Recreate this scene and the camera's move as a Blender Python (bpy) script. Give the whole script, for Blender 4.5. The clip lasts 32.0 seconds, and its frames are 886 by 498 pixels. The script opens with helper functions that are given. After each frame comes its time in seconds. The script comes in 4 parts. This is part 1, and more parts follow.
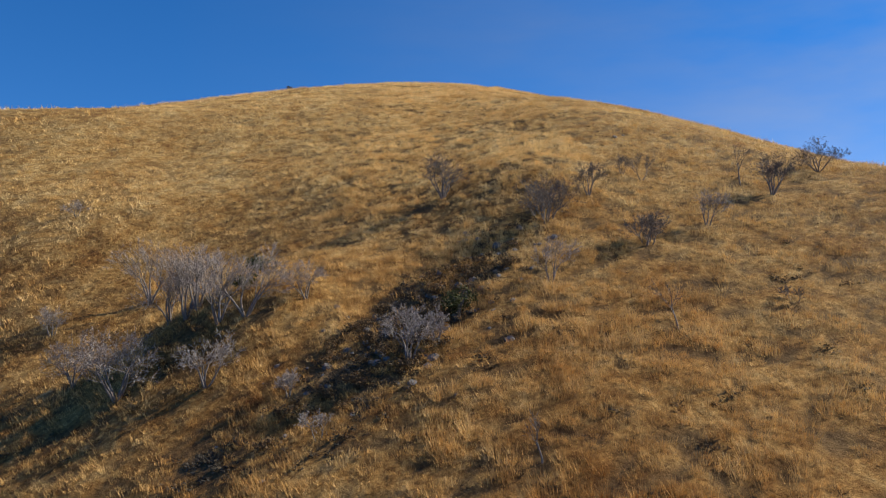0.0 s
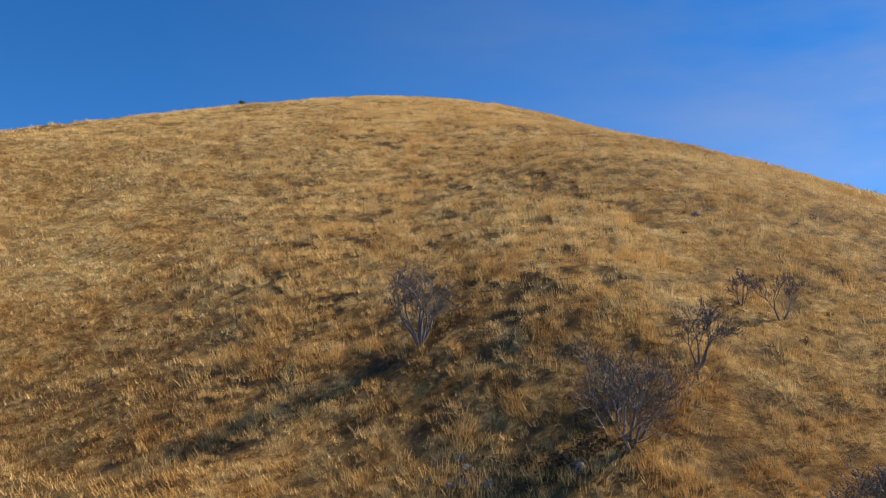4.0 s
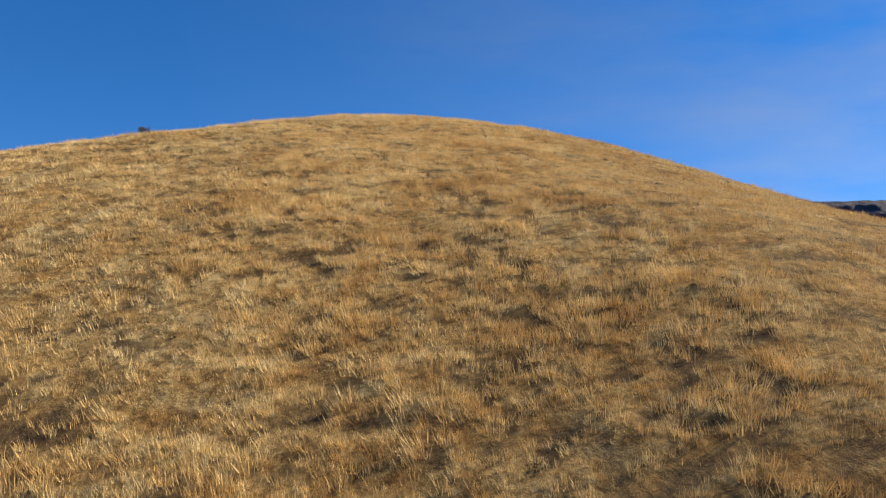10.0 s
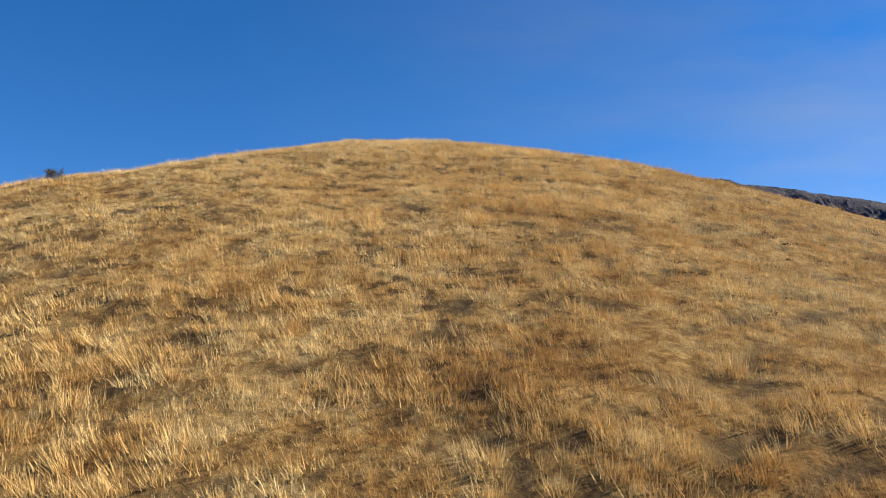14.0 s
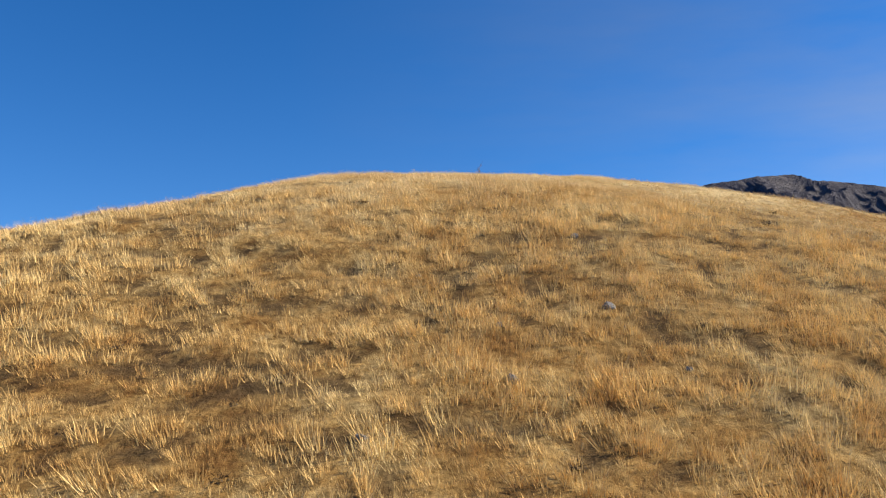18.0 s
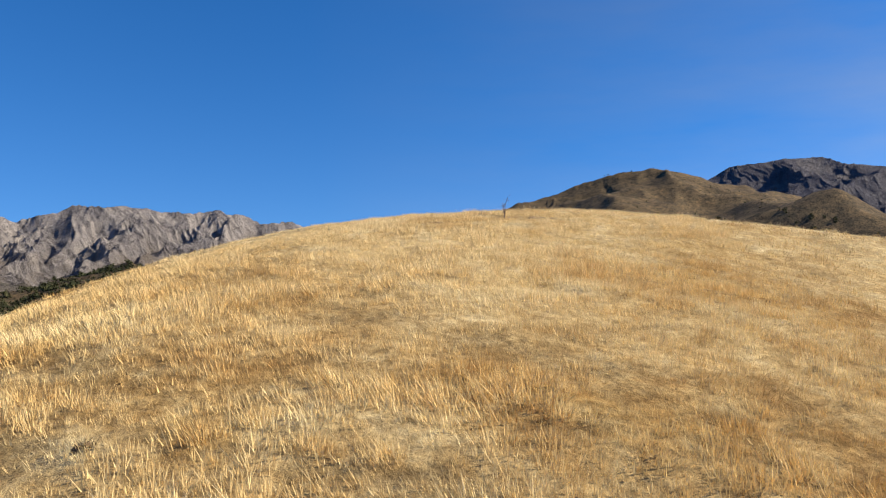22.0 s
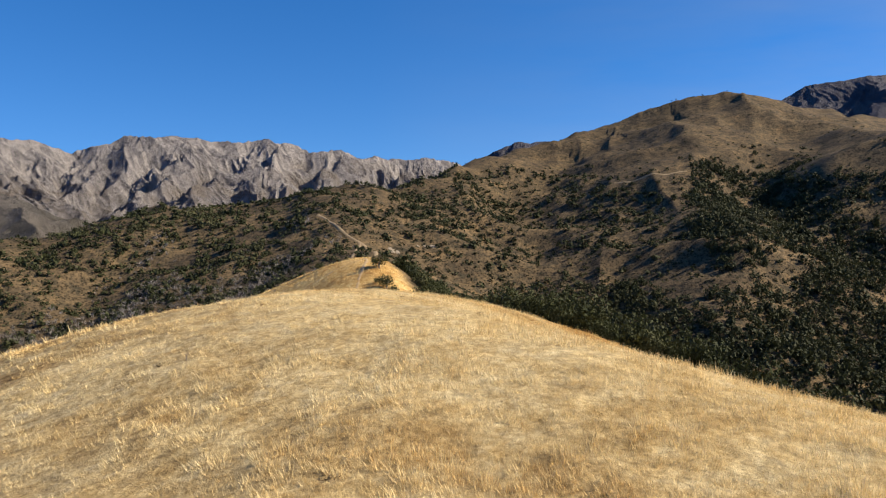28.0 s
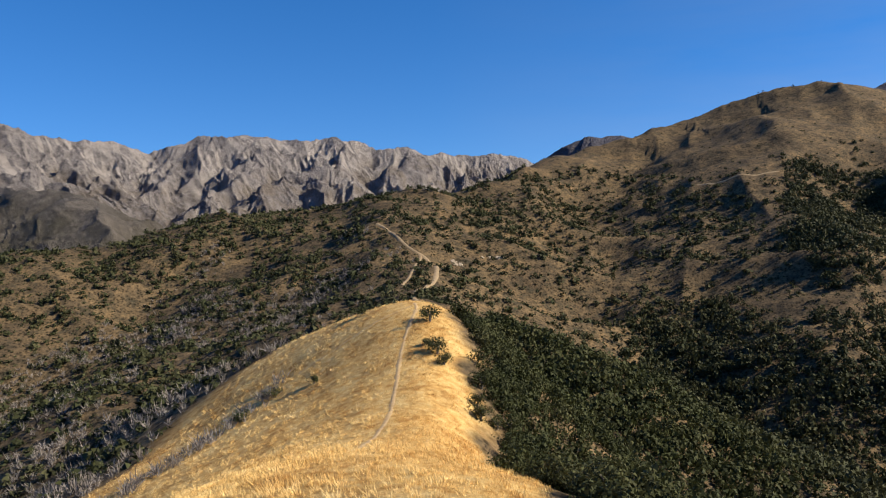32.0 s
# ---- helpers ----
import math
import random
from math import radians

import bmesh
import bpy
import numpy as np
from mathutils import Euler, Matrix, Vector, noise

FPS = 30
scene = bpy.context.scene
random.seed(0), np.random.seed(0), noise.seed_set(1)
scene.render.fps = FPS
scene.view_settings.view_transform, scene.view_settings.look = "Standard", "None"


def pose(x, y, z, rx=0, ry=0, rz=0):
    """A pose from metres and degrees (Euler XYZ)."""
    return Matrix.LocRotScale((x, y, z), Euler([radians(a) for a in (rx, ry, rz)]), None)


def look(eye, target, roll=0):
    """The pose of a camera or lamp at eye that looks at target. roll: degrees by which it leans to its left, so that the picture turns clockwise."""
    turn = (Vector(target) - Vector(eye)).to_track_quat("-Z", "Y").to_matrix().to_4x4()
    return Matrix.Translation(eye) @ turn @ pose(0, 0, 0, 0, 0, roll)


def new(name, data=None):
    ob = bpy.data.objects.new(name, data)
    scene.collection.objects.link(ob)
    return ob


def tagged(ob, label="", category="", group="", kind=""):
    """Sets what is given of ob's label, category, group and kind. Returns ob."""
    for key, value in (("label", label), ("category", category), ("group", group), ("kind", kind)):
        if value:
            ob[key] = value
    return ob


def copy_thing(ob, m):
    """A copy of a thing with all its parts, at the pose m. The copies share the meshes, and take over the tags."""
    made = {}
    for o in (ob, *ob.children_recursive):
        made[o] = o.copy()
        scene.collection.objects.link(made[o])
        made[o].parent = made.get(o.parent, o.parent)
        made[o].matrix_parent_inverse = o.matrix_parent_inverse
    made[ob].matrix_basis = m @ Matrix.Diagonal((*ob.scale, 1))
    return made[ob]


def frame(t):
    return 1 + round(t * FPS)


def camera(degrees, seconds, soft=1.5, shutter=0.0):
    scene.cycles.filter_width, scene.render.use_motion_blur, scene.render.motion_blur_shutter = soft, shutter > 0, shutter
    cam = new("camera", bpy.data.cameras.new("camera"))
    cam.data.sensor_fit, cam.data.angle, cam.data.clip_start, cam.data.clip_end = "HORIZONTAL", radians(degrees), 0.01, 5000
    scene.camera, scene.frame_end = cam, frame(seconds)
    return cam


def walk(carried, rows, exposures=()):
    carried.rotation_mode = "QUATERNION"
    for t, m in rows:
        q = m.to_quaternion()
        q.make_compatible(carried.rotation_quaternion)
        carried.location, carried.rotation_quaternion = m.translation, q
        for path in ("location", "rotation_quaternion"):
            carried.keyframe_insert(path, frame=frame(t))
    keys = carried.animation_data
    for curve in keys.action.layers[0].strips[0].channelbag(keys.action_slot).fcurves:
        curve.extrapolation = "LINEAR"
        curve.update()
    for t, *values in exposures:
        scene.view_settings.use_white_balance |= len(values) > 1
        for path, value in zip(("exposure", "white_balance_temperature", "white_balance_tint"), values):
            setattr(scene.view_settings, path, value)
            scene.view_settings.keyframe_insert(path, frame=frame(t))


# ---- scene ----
cam = camera(66.2, 32.0, soft=1.15)
PATH = [
    (0.0, (0.00, -0.00, 0.00), (0.001, 20.000, -0.004), -0.23),
    (1.0, (-0.08, 7.15, 2.83), (0.058, 27.152, 2.874), 0.05),
    (2.0, (-0.08, 14.95, 5.46), (0.184, 34.947, 5.523), 0.16),
    (3.0, (0.10, 23.41, 8.16), (0.446, 43.409, 8.219), 0.16),
    (4.0, (0.63, 32.20, 10.99), (0.988, 52.196, 11.038), 0.12),
    (5.0, (1.17, 40.80, 13.77), (1.539, 60.793, 13.788), 0.31),
    (6.0, (1.64, 49.31, 16.28), (2.001, 69.306, 16.308), 0.46),
    (7.0, (2.01, 57.75, 18.75), (2.393, 77.744, 18.781), 0.41),
    (8.0, (2.40, 66.20, 21.15), (2.735, 86.200, 21.193), 0.33),
    (9.0, (2.68, 74.63, 23.58), (2.889, 94.629, 23.634), 0.08),
    (10.0, (2.88, 83.02, 26.10), (2.935, 103.016, 26.093), -0.12),
    (11.0, (3.12, 91.43, 28.49), (3.001, 111.427, 28.484), -0.26),
    (12.0, (3.45, 100.05, 30.91), (2.917, 120.045, 30.909), -0.35),
    (13.0, (3.72, 108.67, 33.37), (2.725, 128.644, 33.402), -0.33),
    (14.0, (3.77, 117.22, 35.86), (2.356, 137.171, 35.911), -0.12),
    (15.0, (3.63, 125.99, 38.23), (1.672, 145.890, 38.216), 0.23),
    (16.0, (3.49, 135.65, 40.53), (1.097, 155.508, 40.485), 0.09),
    (17.0, (3.18, 146.37, 42.78), (0.414, 166.180, 42.731), -0.12),
    (18.0, (2.52, 156.80, 45.34), (-0.504, 176.569, 45.331), -0.19),
    (19.0, (1.83, 166.05, 47.90), (-1.423, 185.780, 47.918), 0.04),
    (20.0, (0.91, 174.98, 50.38), (-2.479, 194.694, 50.430), 0.38),
    (21.0, (-0.40, 183.95, 52.75), (-3.860, 203.644, 52.668), 0.43),
    (22.0, (-1.82, 193.28, 55.12), (-5.342, 212.956, 54.491), 0.35),
    (23.0, (-3.29, 203.01, 57.58), (-6.902, 222.639, 56.282), 0.27),
    (24.0, (-4.80, 213.04, 59.96), (-8.506, 232.599, 58.049), 0.23),
    (25.0, (-6.46, 223.24, 62.34), (-10.276, 242.735, 60.008), 0.12),
    (26.0, (-8.25, 233.63, 64.63), (-12.328, 253.024, 61.921), 0.07),
    (27.0, (-10.20, 244.15, 66.96), (-14.642, 263.445, 64.160), -0.01),
    (28.0, (-12.51, 254.57, 69.00), (-17.470, 273.739, 66.157), -0.18),
    (29.0, (-14.85, 264.90, 70.98), (-20.307, 283.922, 68.096), -0.38),
    (30.0, (-17.24, 274.93, 73.06), (-23.157, 293.813, 70.123), -0.59),
    (31.0, (-19.70, 284.65, 75.23), (-26.072, 303.370, 72.260), -0.76),
    (32.0, (-22.27, 294.23, 77.42), (-29.102, 312.785, 74.426), -0.93),
]
walk(cam, [(t, look(eye, target, roll)) for t, eye, target, roll in PATH],
     exposures=[(0, 0.6), (32, 0.6)])

# ---- light ----
SUN_AZ, SUN_EL = radians(73), radians(35)      # from +y towards +x, and up
world = bpy.data.worlds.new("sky")
scene.world = world
world.use_nodes = True
wn = world.node_tree.nodes
sky = wn.new("ShaderNodeTexSky")
sky.sky_type, sky.sun_disc = "NISHITA", False
sky.sun_elevation, sky.sun_rotation = SUN_EL, SUN_AZ
sky.altitude, sky.air_density, sky.dust_density, sky.ozone_density = 2500, 0.9, 0.0, 3.0
# the clear upper air of the hills: the horizon's pale band lies below the view
dome = wn.new("ShaderNodeTexCoord")
low = wn.new("ShaderNodeVectorMath")
low.operation = "MULTIPLY_ADD"
low.inputs[1].default_value, low.inputs[2].default_value = (1, 1, 0.65), (0, 0, 0.155)
world.node_tree.links.new(dome.outputs["Generated"], low.inputs[0])
world.node_tree.links.new(low.outputs[0], sky.inputs["Vector"])
rich = wn.new("ShaderNodeHueSaturation")
rich.inputs["Saturation"].default_value, rich.inputs["Hue"].default_value = 1.31, 0.506
world.node_tree.links.new(sky.outputs[0], rich.inputs["Color"])
# thin high cloud
where = wn.new("ShaderNodeTexCoord")
spread = wn.new("ShaderNodeMapping")
spread.inputs["Scale"].default_value, spread.inputs["Rotation"].default_value = (1.2, 3.0, 6.0), (0.2, 0.3, 0.5)
wisp = wn.new("ShaderNodeTexNoise")
wisp.inputs["Scale"].default_value, wisp.inputs["Detail"].default_value, wisp.inputs["Roughness"].default_value = 1.1, 6, 0.55
thin = wn.new("ShaderNodeMapRange")
thin.inputs["From Min"].default_value, thin.inputs["From Max"].default_value, thin.inputs["To Max"].default_value = 0.36, 0.72, 0.46
grey = wn.new("ShaderNodeRGBToBW")
veil = wn.new("ShaderNodeMix")
veil.data_type = "RGBA"
wl = world.node_tree.links
wl.new(where.outputs["Generated"], spread.inputs[0])
wl.new(spread.outputs[0], wisp.inputs["Vector"])
wl.new(wisp.outputs["Fac"], thin.inputs["Value"])
wl.new(rich.outputs[0], grey.inputs[0])
aside = wn.new("ShaderNodeSeparateXYZ")
wl.new(where.outputs["Generated"], aside.inputs[0])
east = wn.new("ShaderNodeMapRange")
east.inputs["From Min"].default_value, east.inputs["From Max"].default_value = -0.35, 0.6
wl.new(aside.outputs[0], east.inputs["Value"])
gauze = wn.new("ShaderNodeMath")
gauze.operation = "MULTIPLY"
wl.new(thin.outputs[0], gauze.inputs[0])
wl.new(east.outputs[0], gauze.inputs[1])
wl.new(gauze.outputs[0], veil.inputs[0])
wl.new(rich.outputs[0], veil.inputs[6])
bright = wn.new("ShaderNodeMath")
bright.operation = "MULTIPLY"
bright.inputs[1].default_value = 1.7
wl.new(grey.outputs[0], bright.inputs[0])
wl.new(bright.outputs[0], veil.inputs[7])
wl.new(veil.outputs[2], wn["Background"].inputs[0])
wn["Background"].inputs[1].default_value = 0.102
sun = new("sun", bpy.data.lights.new("sun", "SUN"))
sun.data.energy, sun.data.angle, sun.data.color = 5.25, radians(0.5), (1.0, 0.885, 0.71)
SUN_WAY = Vector((math.sin(SUN_AZ) * math.cos(SUN_EL), math.cos(SUN_AZ) * math.cos(SUN_EL), math.sin(SUN_EL)))
sun.matrix_world = look(SUN_WAY * 500, (0, 0, 0))


# ---- materials ----
def material(name):
    m = bpy.data.materials.new(name)
    m.use_nodes = True
    nt = m.node_tree
    return m, nt, nt.nodes["Principled BSDF"]


def node(nt, kind, **sets):
    n = nt.nodes.new(kind)
    for key, value in sets.items():
        if key in n.inputs:
            n.inputs[key].default_value = value
    return n


def noise_at(nt, scale, detail=4, rough=0.6, stretch=None):
    """Noise over world position; stretch scales the axes first."""
    geo = nt.nodes.new("ShaderNodeNewGeometry")
    src = geo.outputs["Position"]
    if stretch:
        mp = nt.nodes.new("ShaderNodeMapping")
        mp.inputs["Scale"].default_value = stretch
        nt.links.new(src, mp.inputs[0])
        src = mp.outputs[0]
    n = node(nt, "ShaderNodeTexNoise", Scale=scale, Detail=detail, Roughness=rough)
    nt.links.new(src, n.inputs["Vector"])
    return n.outputs["Fac"]


def ramp(nt, fac, stops):
    r = nt.nodes.new("ShaderNodeValToRGB")
    e = r.color_ramp.elements
    while len(e) < len(stops):
        e.new(0.5)
    for el, (at, col) in zip(e, stops):
        el.position, el.color = at, (*col, 1) if len(col) == 3 else col
    nt.links.new(fac, r.inputs[0])
    return r.outputs[0]


def mix(nt, fac, a, b, how="MIX"):
    n = nt.nodes.new("ShaderNodeMix")
    n.data_type, n.blend_type = "RGBA", how
    for key, v in ((0, fac), (6, a), (7, b)):
        if hasattr(v, "links"):
            nt.links.new(v, n.inputs[key])
        elif isinstance(v, tuple):
            n.inputs[key].default_value = (*v, 1)
        else:
            n.inputs[key].default_value = v
    return n.outputs[2]


def bump(nt, fac, bsdf, strength, distance):
    b = node(nt, "ShaderNodeBump", Strength=strength, Distance=distance)
    nt.links.new(fac, b.inputs["Height"])
    nt.links.new(b.outputs[0], bsdf.inputs["Normal"])


def by_height(nt, fac_lo, fac_hi, a, b):
    """Colour a low on the spur, b on its top, with a ragged change between."""
    geo = nt.nodes.new("ShaderNodeNewGeometry")
    up = nt.nodes.new("ShaderNodeSeparateXYZ")
    nt.links.new(geo.outputs["Position"], up.inputs[0])
    jag = nt.nodes.new("ShaderNodeMath")
    jag.operation = "MULTIPLY_ADD"
    jag.inputs[1].default_value = 34.0
    nt.links.new(noise_at(nt, 0.06, 5, 0.65), jag.inputs[0])
    nt.links.new(up.outputs[2], jag.inputs[2])
    rng_ = node(nt, "ShaderNodeMapRange")
    rng_.inputs["From Min"].default_value, rng_.inputs["From Max"].default_value = fac_lo + 17, fac_hi + 17
    nt.links.new(jag.outputs[0], rng_.inputs[0])
    return mix(nt, rng_.outputs[0], a, b)


def tussock(nt, stops):
    """Colour of dry grass by place: patches of a few metres, clumps of about one, and grain."""
    a, b, c = noise_at(nt, 0.10, 3, 0.55), noise_at(nt, 0.55, 3, 0.6), noise_at(nt, 2.6, 3, 0.6)
    n1 = nt.nodes.new("ShaderNodeMath")
    n1.operation, n1.inputs[1].default_value = "MULTIPLY", 0.30
    nt.links.new(a, n1.inputs[0])
    n2 = nt.nodes.new("ShaderNodeMath")
    n2.operation, n2.inputs[1].default_value = "MULTIPLY_ADD", 0.45
    nt.links.new(b, n2.inputs[0])
    nt.links.new(n1.outputs[0], n2.inputs[2])
    n3 = nt.nodes.new("ShaderNodeMath")
    n3.operation, n3.inputs[1].default_value = "MULTIPLY_ADD", 0.25
    nt.links.new(c, n3.inputs[0])
    nt.links.new(n2.outputs[0], n3.inputs[2])
    return ramp(nt, n3.outputs[0], stops)


TAWNY = [(0.36, (0.265, 0.125, 0.039)), (0.45, (0.45, 0.242, 0.074)), (0.53, (0.60, 0.355, 0.118)), (0.64, (0.77, 0.52, 0.21))]
BLOND = [(0.32, (0.57, 0.395, 0.165)), (0.43, (0.755, 0.575, 0.28)), (0.53, (0.86, 0.70, 0.39)), (0.66, (0.91, 0.795, 0.51))]
PALE = [(0.35, (0.42, 0.225, 0.073)), (0.44, (0.65, 0.41, 0.145)), (0.52, (0.82, 0.58, 0.24)), (0.63, (0.91, 0.73, 0.37))]


def leafy(name, stops, gloss=0.5, through_part=0.35, scale=0.08, high=None, vary_by=(0.62, 1.3)):
    """Thin plant stuff that lets some light through; colour by place and by piece."""
    m, nt, bs = material(name)
    geo = nt.nodes.new("ShaderNodeNewGeometry")
    col = ramp(nt, noise_at(nt, scale, 5, 0.7), stops)
    if high:
        col = by_height(nt, -18, 12, tussock(nt, stops), tussock(nt, high))
        col = by_height(nt, 47.0, 56.5, col, tussock(nt, BLOND))
    vary = node(nt, "ShaderNodeMapRange")
    vary.inputs["To Min"].default_value, vary.inputs["To Max"].default_value = vary_by
    nt.links.new(geo.outputs["Random Per Island"], vary.inputs[0])
    hsv = nt.nodes.new("ShaderNodeHueSaturation")
    nt.links.new(vary.outputs[0], hsv.inputs["Value"])
    nt.links.new(col, hsv.inputs["Color"])
    bs.inputs["Roughness"].default_value = gloss
    bs.inputs["Specular IOR Level"].default_value = 0.15
    nt.links.new(hsv.outputs[0], bs.inputs["Base Color"])
    tr = nt.nodes.new("ShaderNodeBsdfTranslucent")
    nt.links.new(hsv.outputs[0], tr.inputs[0])
    ms = nt.nodes.new("ShaderNodeMixShader")
    ms.inputs[0].default_value = through_part
    nt.links.new(bs.outputs[0], ms.inputs[1])
    nt.links.new(tr.outputs[0], ms.inputs[2])
    nt.links.new(ms.outputs[0], nt.nodes["Material Output"].inputs[0])
    return m


GRASS = leafy("dry_grass_blade", TAWNY, 0.8, 0.14, 0.16, PALE, (0.72, 1.2))
LEAF = leafy("evergreen_leaf", [(0.3, (0.027, 0.034, 0.012)), (0.5, (0.050, 0.057, 0.020)), (0.7, (0.088, 0.086, 0.035))], 0.7, 0.18, 0.05)
SCRUB = leafy("scrub_leaf", [(0.3, (0.028, 0.034, 0.014)), (0.5, (0.050, 0.055, 0.023)), (0.72, (0.085, 0.081, 0.039))], 0.7, 0.15, 0.02)
DRYBUSH = leafy("bare_scrub_twig", [(0.3, (0.15, 0.13, 0.115)), (0.55, (0.26, 0.23, 0.205)), (0.75, (0.36, 0.325, 0.295))], 0.8, 0.1, 0.03)
DARKLOW = leafy("dark_dead_brush", [(0.3, (0.035, 0.032, 0.024)), (0.6, (0.085, 0.072, 0.054)), (0.8, (0.20, 0.175, 0.145))], 0.8, 0.1, 0.6)
LOW = leafy("low_dark_shrub", [(0.3, (0.065, 0.044, 0.024)), (0.6, (0.125, 0.082, 0.042)), (0.8, (0.18, 0.125, 0.06))], 0.8, 0.15, 0.3)


def bark(name, dark, light):
    m, nt, bs = material(name)
    nt.links.new(ramp(nt, noise_at(nt, 6.0, 5, 0.7, (1, 1, 0.3)), [(0.3, dark), (0.7, light)]), bs.inputs["Base Color"])
    bs.inputs["Roughness"].default_value = 0.85
    bump(nt, noise_at(nt, 25.0, 3, 0.6, (1, 1, 0.2)), bs, 0.5, 0.02)
    return m


BARK = bark("grey_bark", (0.085, 0.07, 0.06), (0.24, 0.21, 0.185))
TWIG = bark("grey_twig", (0.20, 0.168, 0.145), (0.40, 0.35, 0.305))
DARKTWIG = bark("dark_twig", (0.085, 0.070, 0.058), (0.20, 0.168, 0.138))
DEADWOOD = bark("weathered_deadwood", (0.10, 0.07, 0.055), (0.28, 0.22, 0.18))


def stone_material(name, stops):
    m, nt, bs = material(name)
    a = ramp(nt, noise_at(nt, 2.5, 8, 0.7), stops)
    lichen = ramp(nt, noise_at(nt, 9.0, 4, 0.6), [(0.60, (0, 0, 0)), (0.72, (1, 1, 1))])
    nt.links.new(mix(nt, lichen, a, (0.40, 0.39, 0.35)), bs.inputs["Base Color"])
    bs.inputs["Roughness"].default_value = 0.9
    bump(nt, noise_at(nt, 14.0, 6, 0.7), bs, 0.7, 0.04)
    return m


STONE = stone_material("lichen_stone", [(0.3, (0.075, 0.070, 0.066)), (0.6, (0.17, 0.16, 0.152)), (0.8, (0.30, 0.285, 0.27))])


def land_material():
    m, nt, bs = material("hill_ground")
    att = nt.nodes.new("ShaderNodeAttribute")
    att.attribute_name = "grassy"
    soil = nt.nodes.new("ShaderNodeAttribute")
    soil.attribute_name = "bare"
    # tussock thatch: straw and tawny, with the shade between tufts painted in
    place = nt.nodes.new("ShaderNodeNewGeometry")
    warp = nt.nodes.new("ShaderNodeTexNoise")
    warp.inputs["Scale"].default_value, warp.inputs["Detail"].default_value = 1.2, 4
    bent = nt.nodes.new("ShaderNodeVectorMath")
    bent.operation = "MULTIPLY_ADD"
    bent.inputs[1].default_value = (0.9, 0.9, 0.9)
    nt.links.new(place.outputs["Position"], warp.inputs["Vector"])
    nt.links.new(warp.outputs["Color"], bent.inputs[0])
    nt.links.new(place.outputs["Position"], bent.inputs[2])
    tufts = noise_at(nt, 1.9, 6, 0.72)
    # shade between tufts, multiplied into the colour: the weaker one, for the top
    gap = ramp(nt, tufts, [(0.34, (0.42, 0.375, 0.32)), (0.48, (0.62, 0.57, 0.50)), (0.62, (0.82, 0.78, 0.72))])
    straw = by_height(nt, -18, 12, tussock(nt, TAWNY), tussock(nt, PALE))
    # the same painted shade, deeper, for the lower slopes
    tuft_shade = ramp(nt, tufts, [(0.36, (0.20, 0.168, 0.133)), (0.50, (0.36, 0.318, 0.268)), (0.66, (0.58, 0.535, 0.47))])
    # the far ridge gets less of the shade painted between tufts
    ahead = nt.nodes.new("ShaderNodeSeparateXYZ")
    nt.links.new(place.outputs["Position"], ahead.inputs[0])
    far_ridge = node(nt, "ShaderNodeMapRange")
    far_ridge.inputs["From Min"].default_value, far_ridge.inputs["From Max"].default_value = 330, 352
    nt.links.new(ahead.outputs[1], far_ridge.inputs[0])
    straw = mix(nt, 1.0, straw, mix(nt, far_ridge.outputs[0], tuft_shade, (0.70, 0.64, 0.56)), "MULTIPLY")
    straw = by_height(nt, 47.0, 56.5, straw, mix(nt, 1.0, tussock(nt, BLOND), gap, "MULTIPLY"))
    # soil in the hollows between the tussocks, its colour darkened as by shade
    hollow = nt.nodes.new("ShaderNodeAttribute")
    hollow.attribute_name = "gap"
    shaded_soil = ramp(nt, noise_at(nt, 3.0, 6, 0.7), [(0.35, (0.034, 0.023, 0.012)), (0.55, (0.082, 0.054, 0.027)), (0.70, (0.18, 0.12, 0.058))])
    straw = mix(nt, mix(nt, 1.0, hollow.outputs["Color"], (0.8, 0.8, 0.8), "MULTIPLY"), straw, shaded_soil)
    # scrubland: brown grass, olive mats, grey shale
    brown = ramp(nt, noise_at(nt, 0.03, 7, 0.72), [(0.30, (0.058, 0.045, 0.030)), (0.44, (0.112, 0.080, 0.047)), (0.56, (0.155, 0.110, 0.060)), (0.74, (0.235, 0.152, 0.074))])
    olive = ramp(nt, noise_at(nt, 0.12, 6, 0.75), [(0.34, (0, 0, 0)), (0.54, (1, 1, 1))])
    brown = mix(nt, olive, (0.052, 0.046, 0.030), brown)
    shale = ramp(nt, noise_at(nt, 0.05, 8, 0.75, (1, 1, 2.5)), [(0.68, (0, 0, 0)), (0.76, (1, 1, 1))])
    brown = mix(nt, shale, brown, (0.20, 0.18, 0.16))
    # low mats, cushions and tufts a metre or two across
    mats_ = nt.nodes.new("ShaderNodeTexVoronoi")
    mats_.inputs["Scale"].default_value = 0.42
    nt.links.new(bent.outputs[0], mats_.inputs["Vector"])
    spots = ramp(nt, mats_.outputs["Distance"], [(0.22, (0.30, 0.31, 0.30)), (0.40, (0.85, 0.85, 0.85)), (0.8, (1.12, 1.12, 1.12))])
    brown = mix(nt, 1.0, brown, spots, "MULTIPLY")
    flecks = ramp(nt, noise_at(nt, 0.9, 5, 0.75), [(0.34, (0.55, 0.53, 0.50)), (0.52, (1, 1, 1)), (0.68, (1.35, 1.3, 1.2))])
    brown = mix(nt, 1.0, brown, flecks, "MULTIPLY")
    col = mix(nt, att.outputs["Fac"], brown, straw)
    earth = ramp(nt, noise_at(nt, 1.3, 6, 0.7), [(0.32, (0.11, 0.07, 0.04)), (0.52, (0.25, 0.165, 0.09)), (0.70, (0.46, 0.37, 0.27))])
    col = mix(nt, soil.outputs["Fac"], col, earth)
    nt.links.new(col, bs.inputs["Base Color"])
